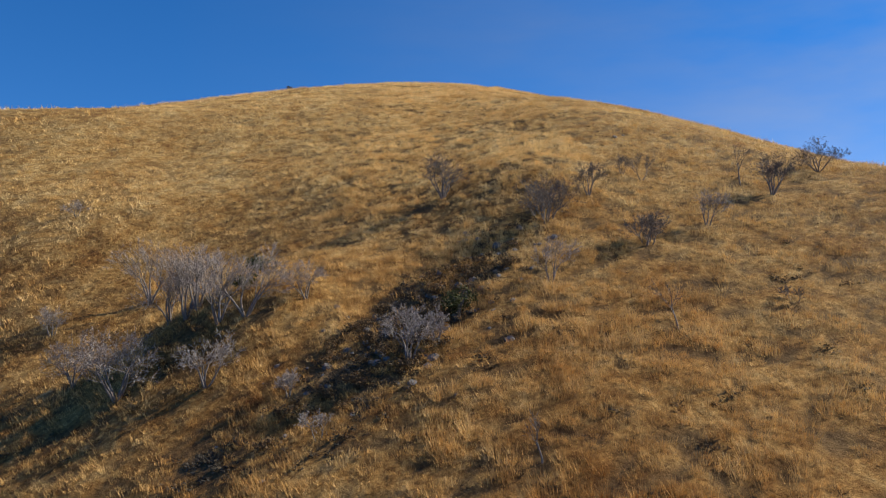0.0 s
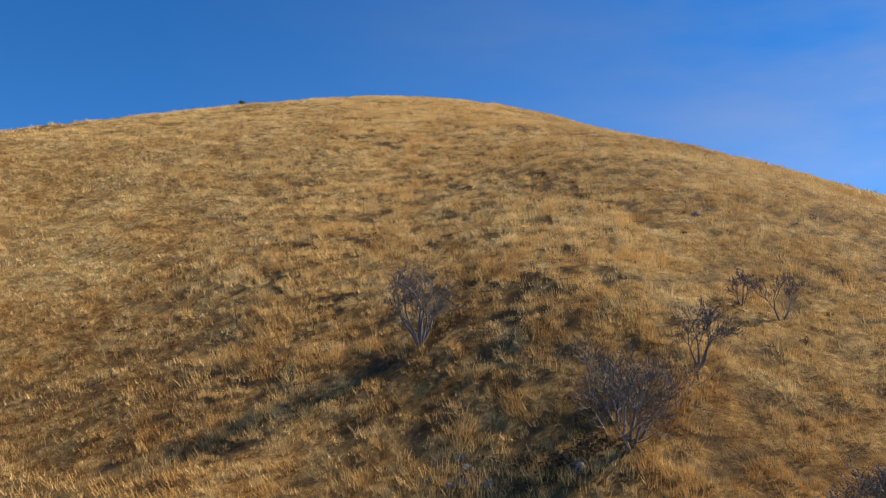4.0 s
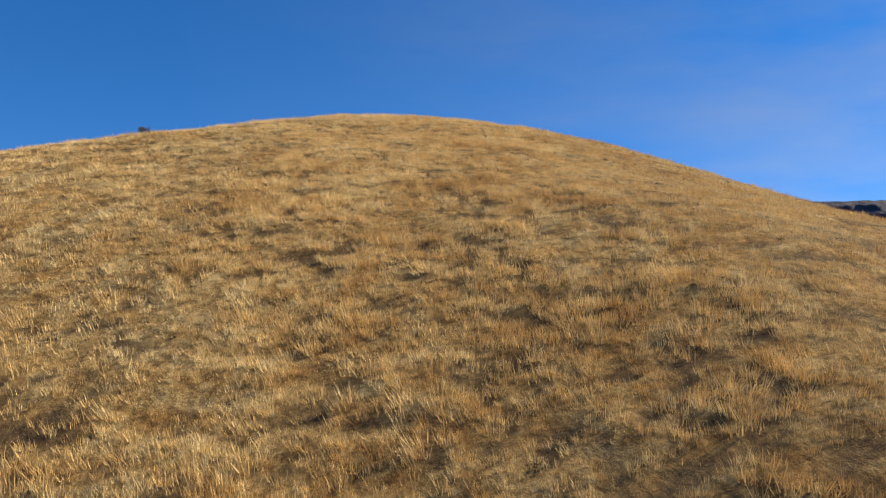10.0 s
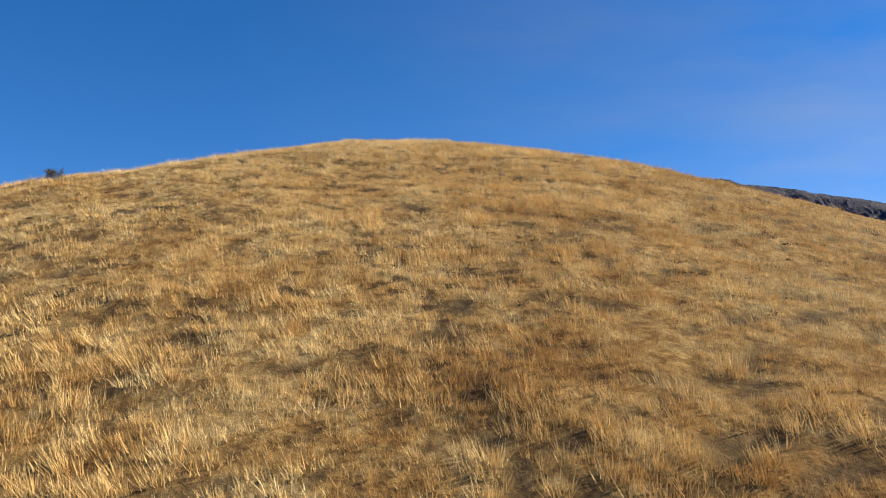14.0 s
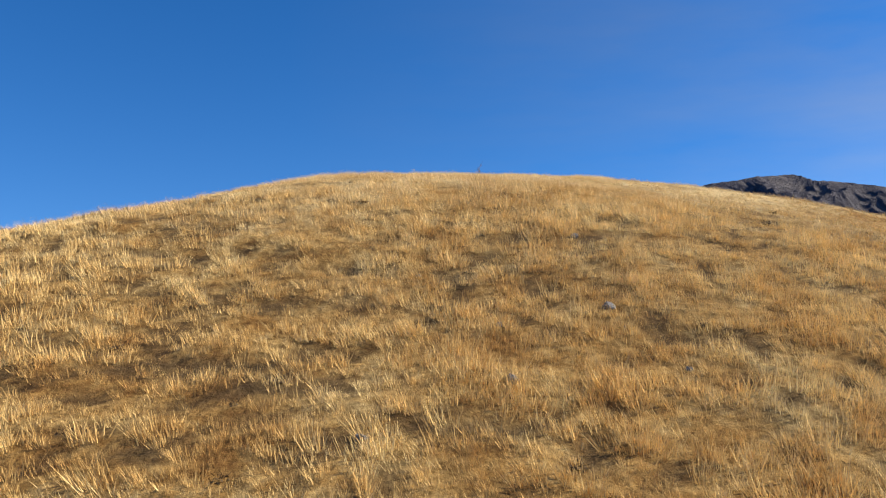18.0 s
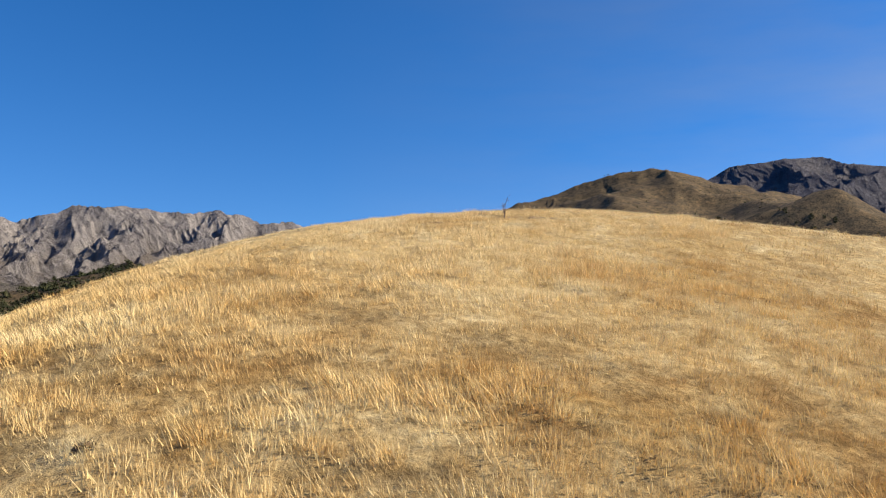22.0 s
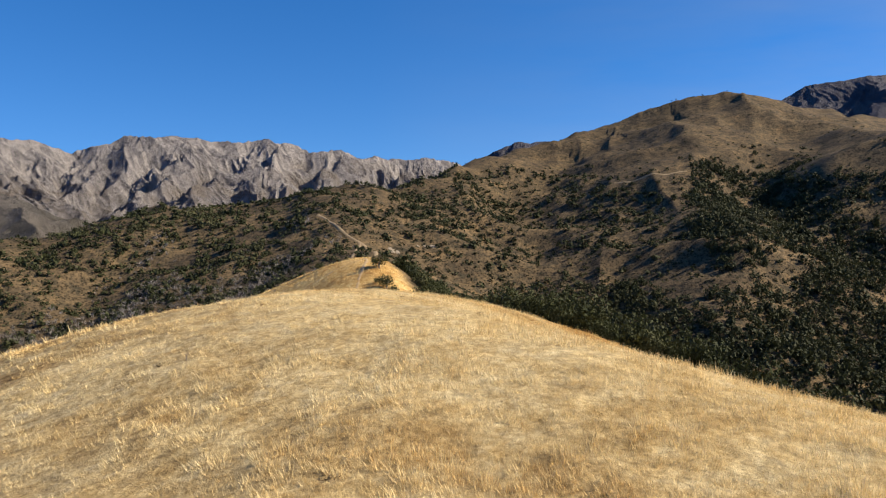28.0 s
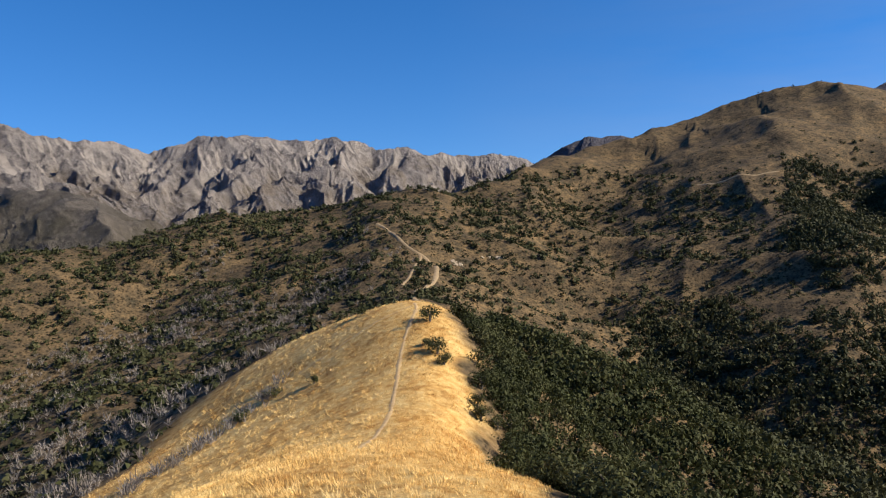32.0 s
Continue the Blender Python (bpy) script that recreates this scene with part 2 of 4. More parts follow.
    bs.inputs["Roughness"].default_value = 0.95
    bs.inputs["Specular IOR Level"].default_value = 0.1
    # thatch lumps stand up from the gaps
    fine = mix(nt, 0.5, tufts, noise_at(nt, 4.5, 6, 0.75))
    b = node(nt, "ShaderNodeBump", Strength=0.8, Distance=0.12)
    nt.links.new(fine, b.inputs["Height"])
    coarse = node(nt, "ShaderNodeBump", Strength=0.7, Distance=0.8)
    nt.links.new(noise_at(nt, 0.4, 8, 0.7), coarse.inputs["Height"])
    nt.links.new(coarse.outputs[0], b.inputs["Normal"])
    nt.links.new(b.outputs[0], bs.inputs["Normal"])
    return m


LAND = land_material()


def dirt_material(name, a, b, scale=0.6):
    m, nt, bs = material(name)
    nt.links.new(ramp(nt, noise_at(nt, scale, 8, 0.75), [(0.36, a), (0.64, b)]), bs.inputs["Base Color"])
    bs.inputs["Roughness"].default_value = 0.95
    bump(nt, noise_at(nt, 3.0, 6, 0.7), bs, 0.8, 0.1)
    return m


DIRT = dirt_material("pale_track_dirt", (0.19, 0.135, 0.075), (0.31, 0.23, 0.135))
SANDY = dirt_material("pale_clay", (0.22, 0.17, 0.115), (0.42, 0.35, 0.26), 0.9)
SOIL = dirt_material("bare_stony_soil", (0.12, 0.072, 0.036), (0.50, 0.355, 0.20), 3.2)
TRODDEN = dirt_material("trodden_earth", (0.38, 0.25, 0.118), (0.54, 0.375, 0.18))


def mountain_material(name, rock, pale, brown, brown_below):
    """Bare rock; the attribute "chute" says where scree lies, "low" where turf begins."""
    m, nt, bs = material(name)
    a = ramp(nt, noise_at(nt, 0.045, 10, 0.85), rock)
    keys = {}
    for key in ("chute", "low"):
        at = nt.nodes.new("ShaderNodeAttribute")
        at.attribute_name = key
        keys[key] = at.outputs["Fac"]
    grit = mix(nt, 0.35, pale, ramp(nt, noise_at(nt, 0.08, 8, 0.8), rock))
    a = mix(nt, keys["chute"], a, grit)
    turf = mix(nt, 1.0, ramp(nt, noise_at(nt, 0.012, 9, 0.7), brown_below), keys["low"], "MULTIPLY")
    a = mix(nt, turf, a, brown)
    nt.links.new(a, bs.inputs["Base Color"])
    bs.inputs["Roughness"].default_value = 0.95
    bs.inputs["Specular IOR Level"].default_value = 0.1
    bump(nt, noise_at(nt, 0.07, 10, 0.85), bs, 1.0, 14.0)
    return m


# far grey rock, lifted and slightly blued to put distance haze into its colour
GREYROCK = mountain_material("hazed_grey_scree", [(0.38, (0.094, 0.087, 0.090)), (0.48, (0.182, 0.166, 0.163)), (0.60, (0.278, 0.252, 0.236))], (0.41, 0.367, 0.33), (0.15, 0.124, 0.10), [(0.42, (0, 0, 0)), (0.6, (0.8, 0.8, 0.8))])
# dark rock; its blue-purple cast is haze painted into the colour
HAZEROCK = mountain_material("hazed_dark_rock", [(0.3, (0.070, 0.070, 0.088)), (0.55, (0.105, 0.101, 0.118)), (0.75, (0.145, 0.136, 0.145))], (0.17, 0.155, 0.152), (0.105, 0.094, 0.092), [(0.45, (0.05, 0.05, 0.05)), (0.65, (0.6, 0.6, 0.6))])
SCRUBROCK = mountain_material("scrub_covered_rock", [(0.36, (0.095, 0.085, 0.080)), (0.5, (0.16, 0.141, 0.127)), (0.66, (0.24, 0.21, 0.185))], (0.25, 0.215, 0.185), (0.085, 0.076, 0.055), [(0.3, (0.2, 0.2, 0.2)), (0.6, (1, 1, 1))])


# ---- the lie of the land ----
# the grassy spur and its ridge, from the foot to the saddle: along y, the crest's x and height, then slope and roundness of its left and right sides
SPUR = np.array([
    (-40, 7.45, -27.68, 0.31, 26.16, 0.21, 30.93), (20, 10.4, -12.96, 0.41, 14.83, 0.13, 28.2), (60, 7.99, 3.9, 0.35, 10.47, 0.15, 16.04),
    (90, 11.75, 19.11, 0.21, 31.5, 0.35, 14.03), (120, 16.8, 27.58, 0.04, 30.07, 0.28, 8), (155, -3.8, 36.13, 0.11, 49.84, 0.3, 44.89),
    (195, -9.3, 48.56, 0.2, 19.21, 0.54, 71.89), (235, -16.47, 53.69, 0.56, 24.08, 0.49, 88.85), (275, -4.11, 56.96, 0.48, 73.22, 0.35, 62.5),
    (315, -33.75, 55.15, 0.49, 45.88, 0.96, 40.52), (350, -43.23, 46.98, 0.88, 48.71, 0.67, 57.05), (385, -60, 33.5, 0.45, 14, 0.85, 10),
    (425, -75, 29.5, 0.45, 12, 0.8, 9), (463, -91, 33.5, 0.5, 13, 0.85, 13), (480, -98.5, 31, 0.48, 13, 0.9, 13),
    (500, -108, 18, 0.45, 14, 0.95, 14), (560, -130, -4, 0.5, 14, 0.8, 14), (640, -150, -50, 0.4, 20, 0.6, 20),
    (760, -160, -180, 0.4, 20, 0.5, 20)], float)
SWELLS = [(5.2, 55.06, 64.22, 17.59, 28.48), (-5.87, -0.37, 86.21, 22.14, 41.66), (-5.73, -38.93, 106.98, 29.61, 28.14), (-3.8, -25.38, 75.6, 14.74, 23.04), (2.73, 9, 72.03, 9, 10.78), (-2.3, -5.84, 183.93, 18.23, 15.87), (4.4, -16.61, 56.79, 9, 9)]
# crests of the land behind: corners x, y, z, then the fall of their left and right sides
RIDGES = [
    ([(-120, 540, 4), (-147, 600, -2), (-171, 687, -6), (-200, 740, -4), (-240, 800, 4), (-284, 850, 12), (-324, 926, 26)], 0.30, 0.45),
    ([(-324, 926, 26), (-404, 893, 18), (-459, 854, 11), (-521, 771, -7), (-570, 698, -10), (-601, 591, -24), (-613, 484, -42), (-600, 300, -70)], 0.32, 0.32),
    ([(-324, 926, 26), (-291, 984, 26), (-249, 1082, 41), (-229, 1191, 50), (-196, 1279, 58), (-143, 1367, 80), (-48, 1444, 106), (59, 1491, 147),
      (143, 1503, 166), (201, 1544, 162), (263, 1583, 148), (395, 1683, 134)], 0.85, 0.40),
    ([(118, 1400, 126), (86, 1268, 92), (60, 1090, 48), (51, 930, 6), (55, 808, -27), (57, 717, -46), (40, 600, -85)], 0.38, 0.25),
    ([(263, 1583, 148), (273, 1349, 102), (289, 1272, 100), (309, 1182, 103), (329, 1122, 100), (420, 950, 30), (480, 790, 58), (600, 500, 100)], 0.45, 0.45),
]
VALLEY = -260.0


def along(rows, col, y):
    """Smooth value of a column of the table at y."""
    ky, kv = rows[:, 0], rows[:, col]
    y = np.clip(y, ky[0], ky[-1])
    i = np.clip(np.searchsorted(ky, y, side="right") - 1, 0, len(ky) - 2)
    h, d = np.diff(ky), np.diff(kv) / np.diff(ky)
    m = np.concatenate([d[:1], (d[:-1] * h[1:] + d[1:] * h[:-1]) / (h[1:] + h[:-1]), d[-1:]])
    t = (y - ky[i]) / h[i]
    return ((2 * t**3 - 3 * t**2 + 1) * kv[i] + (t**3 - 2 * t**2 + t) * h[i] * m[i]
            + (3 * t**2 - 2 * t**3) * kv[i + 1] + (t**3 - t**2) * h[i] * m[i + 1])


def lattice(ix, iy, seed):
    h = (ix * 374761393 + iy * 668265263 + seed * 69069) & 0xFFFFFFFF
    h = ((h ^ (h >> 13)) * 1274126177) & 0xFFFFFFFF
    return ((h ^ (h >> 16)) & 0xFFFF) / 32767.5 - 1.0


def waves(x, y, size, seed=0):
    """Value noise from -1 to 1 with bumps of that size in metres."""
    x, y = np.asarray(x, float) / size, np.asarray(y, float) / size
    ix, iy = np.floor(x).astype(np.int64), np.floor(y).astype(np.int64)
    u, v = x - ix, y - iy
    u, v = u * u * u * (u * (u * 6 - 15) + 10), v * v * v * (v * (v * 6 - 15) + 10)
    a, b = lattice(ix, iy, seed), lattice(ix + 1, iy, seed)
    c, d = lattice(ix, iy + 1, seed), lattice(ix + 1, iy + 1, seed)
    return (a * (1 - u) + b * u) * (1 - v) + (c * (1 - u) + d * u) * v


def spur_height(x, y):
    xc, zc, sl, wl, sr, wr = (along(SPUR, k, y) for k in range(1, 7))
    d = x - xc
    s, w = np.where(d < 0, sl, sr), np.where(d < 0, wl, wr)
    z = zc - s * (np.sqrt(d * d + w * w) - w)
    for a, bx, by, sx, sy in SWELLS:
        z = z + a * np.exp(-((x - bx) / sx) ** 2 - ((y - by) / sy) ** 2)
    far = np.maximum(np.abs(d) - 85, 0)
    return z - np.where(far < 120, 0.0022 * far**2, 0.528 * (far - 60))


def crest_field(x, y, corners):
    """Distance to a line of corners, its height there, and the side: 1 left of the line, -1 right."""
    best = np.full(np.shape(x), 1e9)
    top, side = np.zeros(np.shape(x)), np.zeros(np.shape(x))
    for (ax, ay, az), (bx, by, bz) in zip(corners, corners[1:]):
        ux, uy = bx - ax, by - ay
        t = np.clip(((x - ax) * ux + (y - ay) * uy) / (ux * ux + uy * uy), 0, 1)
        d = np.hypot(x - ax - t * ux, y - ay - t * uy)
        near = d < best
        turn = (ux * (y - ay) - uy * (x - ax)) / (math.hypot(ux, uy) * (d + 1.0))
        best, top, side = np.where(near, d, best), np.where(near, az + t * (bz - az), top), np.where(near, turn, side)
    return best, top, np.clip(side, -1, 1)


def soft_max(a, b, k):
    h = np.clip(0.5 + 0.5 * (a - b) / k, 0, 1)
    return b + (a - b) * h + k * h * (1 - h)


def land(x, y):
    """Height of the ground."""
    x, y = np.asarray(x, float), np.asarray(y, float)
    back = np.full(np.shape(x), VALLEY)
    rough = np.clip((np.hypot(x, y - 250) - 150) / 250, 0, 1)
    wx, wy = x + 22 * rough * waves(x, y, 120, 3), y + 22 * rough * waves(x, y, 120, 4)
    for corners, fall_left, fall_right in RIDGES:
        d, top, side = crest_field(wx, wy, corners)
        fall = 0.5 * (fall_left + fall_right) + 0.5 * (fall_left - fall_right) * side
        back = soft_max(top - fall * (np.sqrt(d * d + 400) - 20), back, 14)
    ribs = 0.4 - np.abs(waves(wx, wy, 130, 9))
    fine = 0.4 - np.abs(waves(wx, wy, 52, 10))
    back = back + rough * (16 * ribs + 7.5 * fine + 4 * waves(x, y, 110, 5) + 2.6 * waves(x, y, 46, 6) + 1.2 * waves(x, y, 19, 7) + 0.6 * waves(x, y, 8, 8))
    return soft_max(spur_height(x, y), back, 6)


# ---- building helpers ----
def mesh_from(name, co, faces, mats, smooth=True):
    """A mesh from arrays: co (n, 3) and faces (m, k)."""
    me = bpy.data.meshes.new(name)
    co, faces = np.asarray(co, np.float32), np.asarray(faces, np.int32)
    k = faces.shape[1]
    me.vertices.add(len(co))
    me.vertices.foreach_set("co", co.ravel())
    me.loops.add(faces.size)
    me.loops.foreach_set("vertex_index", faces.ravel())
    me.polygons.add(len(faces))
    me.polygons.foreach_set("loop_start", np.arange(0, faces.size, k, dtype=np.int32))
    me.update(calc_edges=True)
    me.polygons.foreach_set("use_smooth", np.full(len(faces), smooth))
    for m in mats if isinstance(mats, (list, tuple)) else [mats]:
        me.materials.append(m)
    return me


def part(name, me, parent, label=""):
    ob = new(name, me)
    ob.parent = parent
    return tagged(ob, label)


def sheet(nx, ny):
    i = np.arange(nx * ny).reshape(ny, nx)
    return np.stack([i[:-1, :-1], i[:-1, 1:], i[1:, 1:], i[1:, :-1]], -1).reshape(-1, 4)


def steps(lo, hi, fine_lo, fine_hi, step, grow, reach):
    """Grid lines: even between fine_lo and fine_hi, then ever wider, and very wide past reach."""
    v = list(np.arange(fine_lo, fine_hi + step / 2, step))
    while v[-1] < hi:
        d = v[-1] - fine_hi
        v.append(v[-1] + (step + grow * d) * (1 if d < reach else 6))
    while v[0] > lo:
        d = fine_lo - v[0]
        v.insert(0, v[0] - (step + grow * d) * (1 if d < reach else 6))
    return np.array(v)


def smooth_step(v, lo, hi):
    t = np.clip((v - lo) / (hi - lo), 0, 1)
    return t * t * (3 - 2 * t)


BARE = [(-13.4, 251.7, 0.9), (-7.4, 258.6, 1.3), (-12.6, 251.1, 0.7), (-17.3, 254.7, 0.9), (-4.7, 258.9, 1.1), (-3, 257.9, 0.8), (-17.2, 270.6, 0.7), (-10.3, 260.5, 0.8)]


def grassy(x, y):
    """1 on the golden spur and ridge, 0 on the scrubland."""
    d = x - along(SPUR, 1, y) + 5 * waves(x, y, 14, 21) + 2.5 * waves(x, y, 5, 22)
    right = np.where(y < 320, 95, 95 + (13 - 95) * smooth_step(y, 318, 352))
    right = right - 4 * smooth_step(y, 440, 470)
    left = np.where(y < 320, -150, -150 + 70 * smooth_step(y, 320, 400) + 35 * smooth_step(y, 430, 490))
    g = smooth_step(d, left - 6, left + 6) * (1 - smooth_step(d, right - 2, right + 2))
    return g * (1 - smooth_step(y + 6 * waves(x, y, 20, 23), 492, 506)) * (1 - 0.75 * stony(x, y))


def stony(x, y):
    """The rocky streak low on the spur."""
    t = np.clip((61.3 - y) / 21.6, 0, 1)
    off = np.abs(x - (4 - 13.4 * t) + 1.5 * waves(x, y, 5, 35))
    return (1 - smooth_step(off, 1.8 + 2 * t, 3.6 + 3 * t)) * smooth_step(65 - y, 0, 6) * smooth_step(y, 35, 40) * smooth_step(waves(x, y, 3.2, 36), -0.45, 0.1)


def bare(x, y):
    b = np.zeros(np.shape(x))
    for bx, by, r in BARE:
        q = np.hypot(x - bx, (y - by) * 1.3) + 0.7 * waves(x, y, 1.3, 31)
        b = np.maximum(b, 1 - smooth_step(q, r * 0.7, r * 1.15))
    return b


def gap(x, y):
    """The worn hollows between tussocks, longer across the slope than up it; shade is painted there."""
    n = waves(x * 0.6, y + 0.15 * x, 0.55, 81) + 0.45 * waves(x * 0.45, y, 1.3, 82) + 0.1 * waves(x, y, 9, 89)
    poor = 0.7 * (1 - smooth_step(np.hypot(x + 4.0, (y - 257.6) * 1.4) + 1.2 * waves(x, y, 1.6, 92), 1.5, 6.5))
    hollow = smooth_step(-n, 0.10, 0.56) * (1 - 0.75 * smooth_step(y, 185, 225)) * (1 - 0.45 * smooth_step(-x, 12, 28) * (1 - smooth_step(y, 120, 160)))
    return np.maximum(hollow, poor * smooth_step(-n, -0.5, 0.2))


# the ways worn through grass and scrub: corners, then width, rise, surface, name, label and step
TRACKS = [
    ([(-62, 366), (-67, 383), (-71.4, 398.9), (-76, 410.8), (-82.4, 427.6), (-86.4, 439.1), (-88.6, 447.8), (-92.1, 463.4), (-96, 470)], 1.4, 0.07, TRODDEN, "ridge_track", "pale trodden walking track along the grassy ridge", 1.5),
    ([(-117, 441), (-108.4, 447.5), (-103.2, 453.9), (-98.1, 457.6), (-95, 466)], 0.9, 0.05, TRODDEN, "ridge_track", "faint side path across the ridge's grassy slope", 1.5),
    ([(-120, 530), (-150, 600), (-168, 640), (-174, 657), (-177, 697), (-184, 722), (-198, 752), (-208, 774), (-217, 773), (-231, 780), (-245, 789), (-263, 810), (-273, 814)], 3.2, 0.55, DIRT, "dirt_road", "pale dirt road over the saddle", 3),
    ([(-217, 773), (-205, 738), (-195, 703), (-191, 676)], 2.4, 0.45, DIRT, "dirt_road", "pale side track leaving the dirt road", 3),
    ([(-18, 1078), (6, 1072), (29, 1072), (63, 1093)], 2.6, 0.5, DIRT, "dirt_road", "pale track cut across the hill's spur", 3),
]


def worn(x, y, beside=0.8):
    """1 on the tracks and just beside them."""
    out = np.zeros(np.shape(x))
    for line, width, *_ in TRACKS:
        away, _, _ = crest_field(x, y, [(*c, 0) for c in line])
        out = np.maximum(out, 1 - smooth_step(away, width * 0.5, width * 0.5 * (1 + beside)))
    return out


# ---- ground ----
def lift(x, y):
    """Small relief on top of the lie of the land."""
    near = grassy(x, y)
    tread = np.abs(waves(x * 0.35, y + 0.3 * x, 2.6, 41))
    return near * (0.16 * waves(x, y, 6.0, 42) + 0.13 * waves(x * 0.6, y, 1.9, 43) + 0.18 * tread - 0.16 * gap(x, y))


def surface(x, y):
    return land(x, y) + lift(x, y)


gx, gy = np.meshgrid(steps(-4600, 4600, -42, 38, 0.95, 0.030, 950), steps(-700, 4700, 24, 330, 0.95, 0.0115, 1250))
gz = surface(gx, gy)
ground_mesh = mesh_from("ground", np.stack([gx, gy, gz], -1).reshape(-1, 3), sheet(gx.shape[1], gx.shape[0]), LAND)
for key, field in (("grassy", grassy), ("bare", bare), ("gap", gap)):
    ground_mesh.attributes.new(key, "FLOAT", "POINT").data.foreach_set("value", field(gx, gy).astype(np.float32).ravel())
ground = tagged(new("ground", ground_mesh), "dry golden grass spur running into brown scrub hills", "ground", kind="structure")


# ---- mountains ----
def mountain(name, centre, az_lo, az_hi, r_lo, r_hi, na, nr, crest, fall, spurs, rough, base, mat, label, seed, turf_to=-20.0):
    """A far range as a fan of ground seen from centre; az in degrees from +y to +x."""
    rng = np.random.default_rng(seed)
    az, r = np.meshgrid(np.radians(np.linspace(az_lo, az_hi, na)), np.linspace(r_lo, r_hi, nr))
    x, y = centre[0] + r * np.sin(az), centre[1] + r * np.cos(az)
    wx, wy = x + 60 * waves(x, y, 260, seed) + 22 * waves(x, y, 90, seed + 1), y + 60 * waves(x, y, 260, seed + 2) + 22 * waves(x, y, 90, seed + 3)
    lines = [(crest, fall)]
    c = np.array(crest, float)
    for i, reach, drop in spurs:
        k, f = int(i), i - int(i)
        p = c[k] * (1 - f) + c[min(k + 1, len(c) - 1)] * f
        way = np.array([centre[0] - p[0], centre[1] - p[1]])
        way = way / np.hypot(*way)
        turn = rng.uniform(-0.45, 0.45)
        way = np.array([way[0] * math.cos(turn) - way[1] * math.sin(turn), way[0] * math.sin(turn) + way[1] * math.cos(turn)])
        side = np.array([-way[1], way[0]])
        pts = [tuple(p - (0, 0, 12))]
        for s in (0.2, 0.42, 0.7, 1.0):
            q = p[:2] + way * reach * s + side * reach * 0.12 * rng.uniform(-1, 1)
            pts.append((q[0], q[1], p[2] - drop * (s ** 0.85) - 12 + rng.uniform(-10, 10)))
        lines.append((pts, fall * 0.95))
    z = np.full(x.shape, base)
    for n, (pts, f) in enumerate(lines):
        d, top, _ = crest_field(wx, wy, pts)
        if n == 0:
            calm = 0.35 + 0.65 * smooth_step(d, 0, 110)
        z = soft_max(top - f * d, z, 10)
    on = smooth_step(z, base, base + 60)
    # ridges fork into lesser ones and gullies; scree gathers below the crags in some of the gullies
    ux, uy = x + 40 * waves(x, y, 150, seed + 11) + 14 * waves(x, y, 55, seed + 15), y + 40 * waves(x, y, 150, seed + 12) + 14 * waves(x, y, 55, seed + 18)
    big, mid, small, tiny = (np.abs(waves(ux, uy, w, seed + n)) for w, n in ((250, 9), (118, 10), (52, 13), (24, 14)))
    rib = 50 * (0.36 - big) + 34 * (0.36 - mid) * (0.6 + 0.8 * (1 - big)) + 24 * (0.36 - small) + 13 * (0.36 - tiny)
    z = z + on * calm * rough * (rib + 3 * waves(x, y, 40, seed + 6)) - on * rough * 3
    away = az * r_hi + 30 * waves(x, y, 120, seed + 19)
    streak = waves(away + 0.4 * r, r / 7, 17, seed + 8) + 0.6 * waves(away - 0.3 * r, r / 6, 38, seed + 20)
    deep = 0.25 + smooth_step(mid, 0.22, 0.6) * 0.7 + smooth_step(big, 0.3, 0.7) * 0.5 + smooth_step(small, 0.3, 0.6) * 0.3
    chute = np.clip(deep, 0, 1) * smooth_step(streak + 0.7 * waves(x, y, 210, seed + 7), 0.05, 0.4)
    low = 1 - smooth_step(z + 45 * waves(x, y, 160, seed + 16) + 20 * waves(x, y, 50, seed + 17), turf_to - 70, turf_to + 60)
    me = mesh_from(name, np.stack([x, y, z], -1).reshape(-1, 3), sheet(na, nr)[:, ::-1], mat, False)
    for key, field in (("chute", chute), ("low", low)):
        me.attributes.new(key, "FLOAT", "POINT").data.foreach_set("value", field.astype(np.float32).ravel())
    return tagged(new(name, me), label, "mountain", kind="structure")


RANGE = [(-2780, 1711, 225), (-2629, 1878, 262), (-2466, 2035, 245), (-2408, 2112, 190), (-2345, 2193, 150), (-2286, 2263, 138), (-2168, 2391, 128), (-2068, 2489, 80),
         (-1987, 2562, 115), (-1902, 2632, 136), (-1796, 2714, 128), (-1721, 2767, 122), (-1543, 2880, 117), (-1404, 2957, 124), (-1332, 2993, 88), (-1254, 3084, 87),
         (-1214, 3156, 55), (-1105, 3305, 65), (-1037, 3434, 36), (-880, 3584, 40), (-795, 3708, -17)]
mountain("mountain_range", (-20, 290), -67, -10, 1750, 3700, 780, 250, RANGE, 0.75,
         [(k * 0.52 + 0.2, (950, 520, 760, 420)[k % 4], (330, 210, 280, 170)[k % 4]) for k in range(38)],
         1.0, -320.0, GREYROCK, "grey craggy mountain range with pale scree chutes", 51)
mountain("mountain_peak", (-20, 290), 8, 46, 2250, 3350, 380, 130,
         [(380, 3230, 150), (522, 3186, 218), (621, 3167, 260), (696, 3150, 312), (753, 3136, 327), (844, 3110, 337), (935, 3082, 352), (999, 3059, 345), (1046, 3042, 326), (1162, 2996, 290), (1321, 2923, 250), (1500, 2800, 215), (1800, 2620, 200), (2200, 2350, 170)],
         0.55, [(1, 700, 300), (2.3, 800, 380), (3.5, 700, 330), (5, 900, 420), (6.2, 700, 330), (7.2, 850, 360), (8.5, 700, 300), (9.5, 700, 300)], 0.6, -150.0, HAZEROCK, "dark rocky mountain peak beyond the near hill", 71)
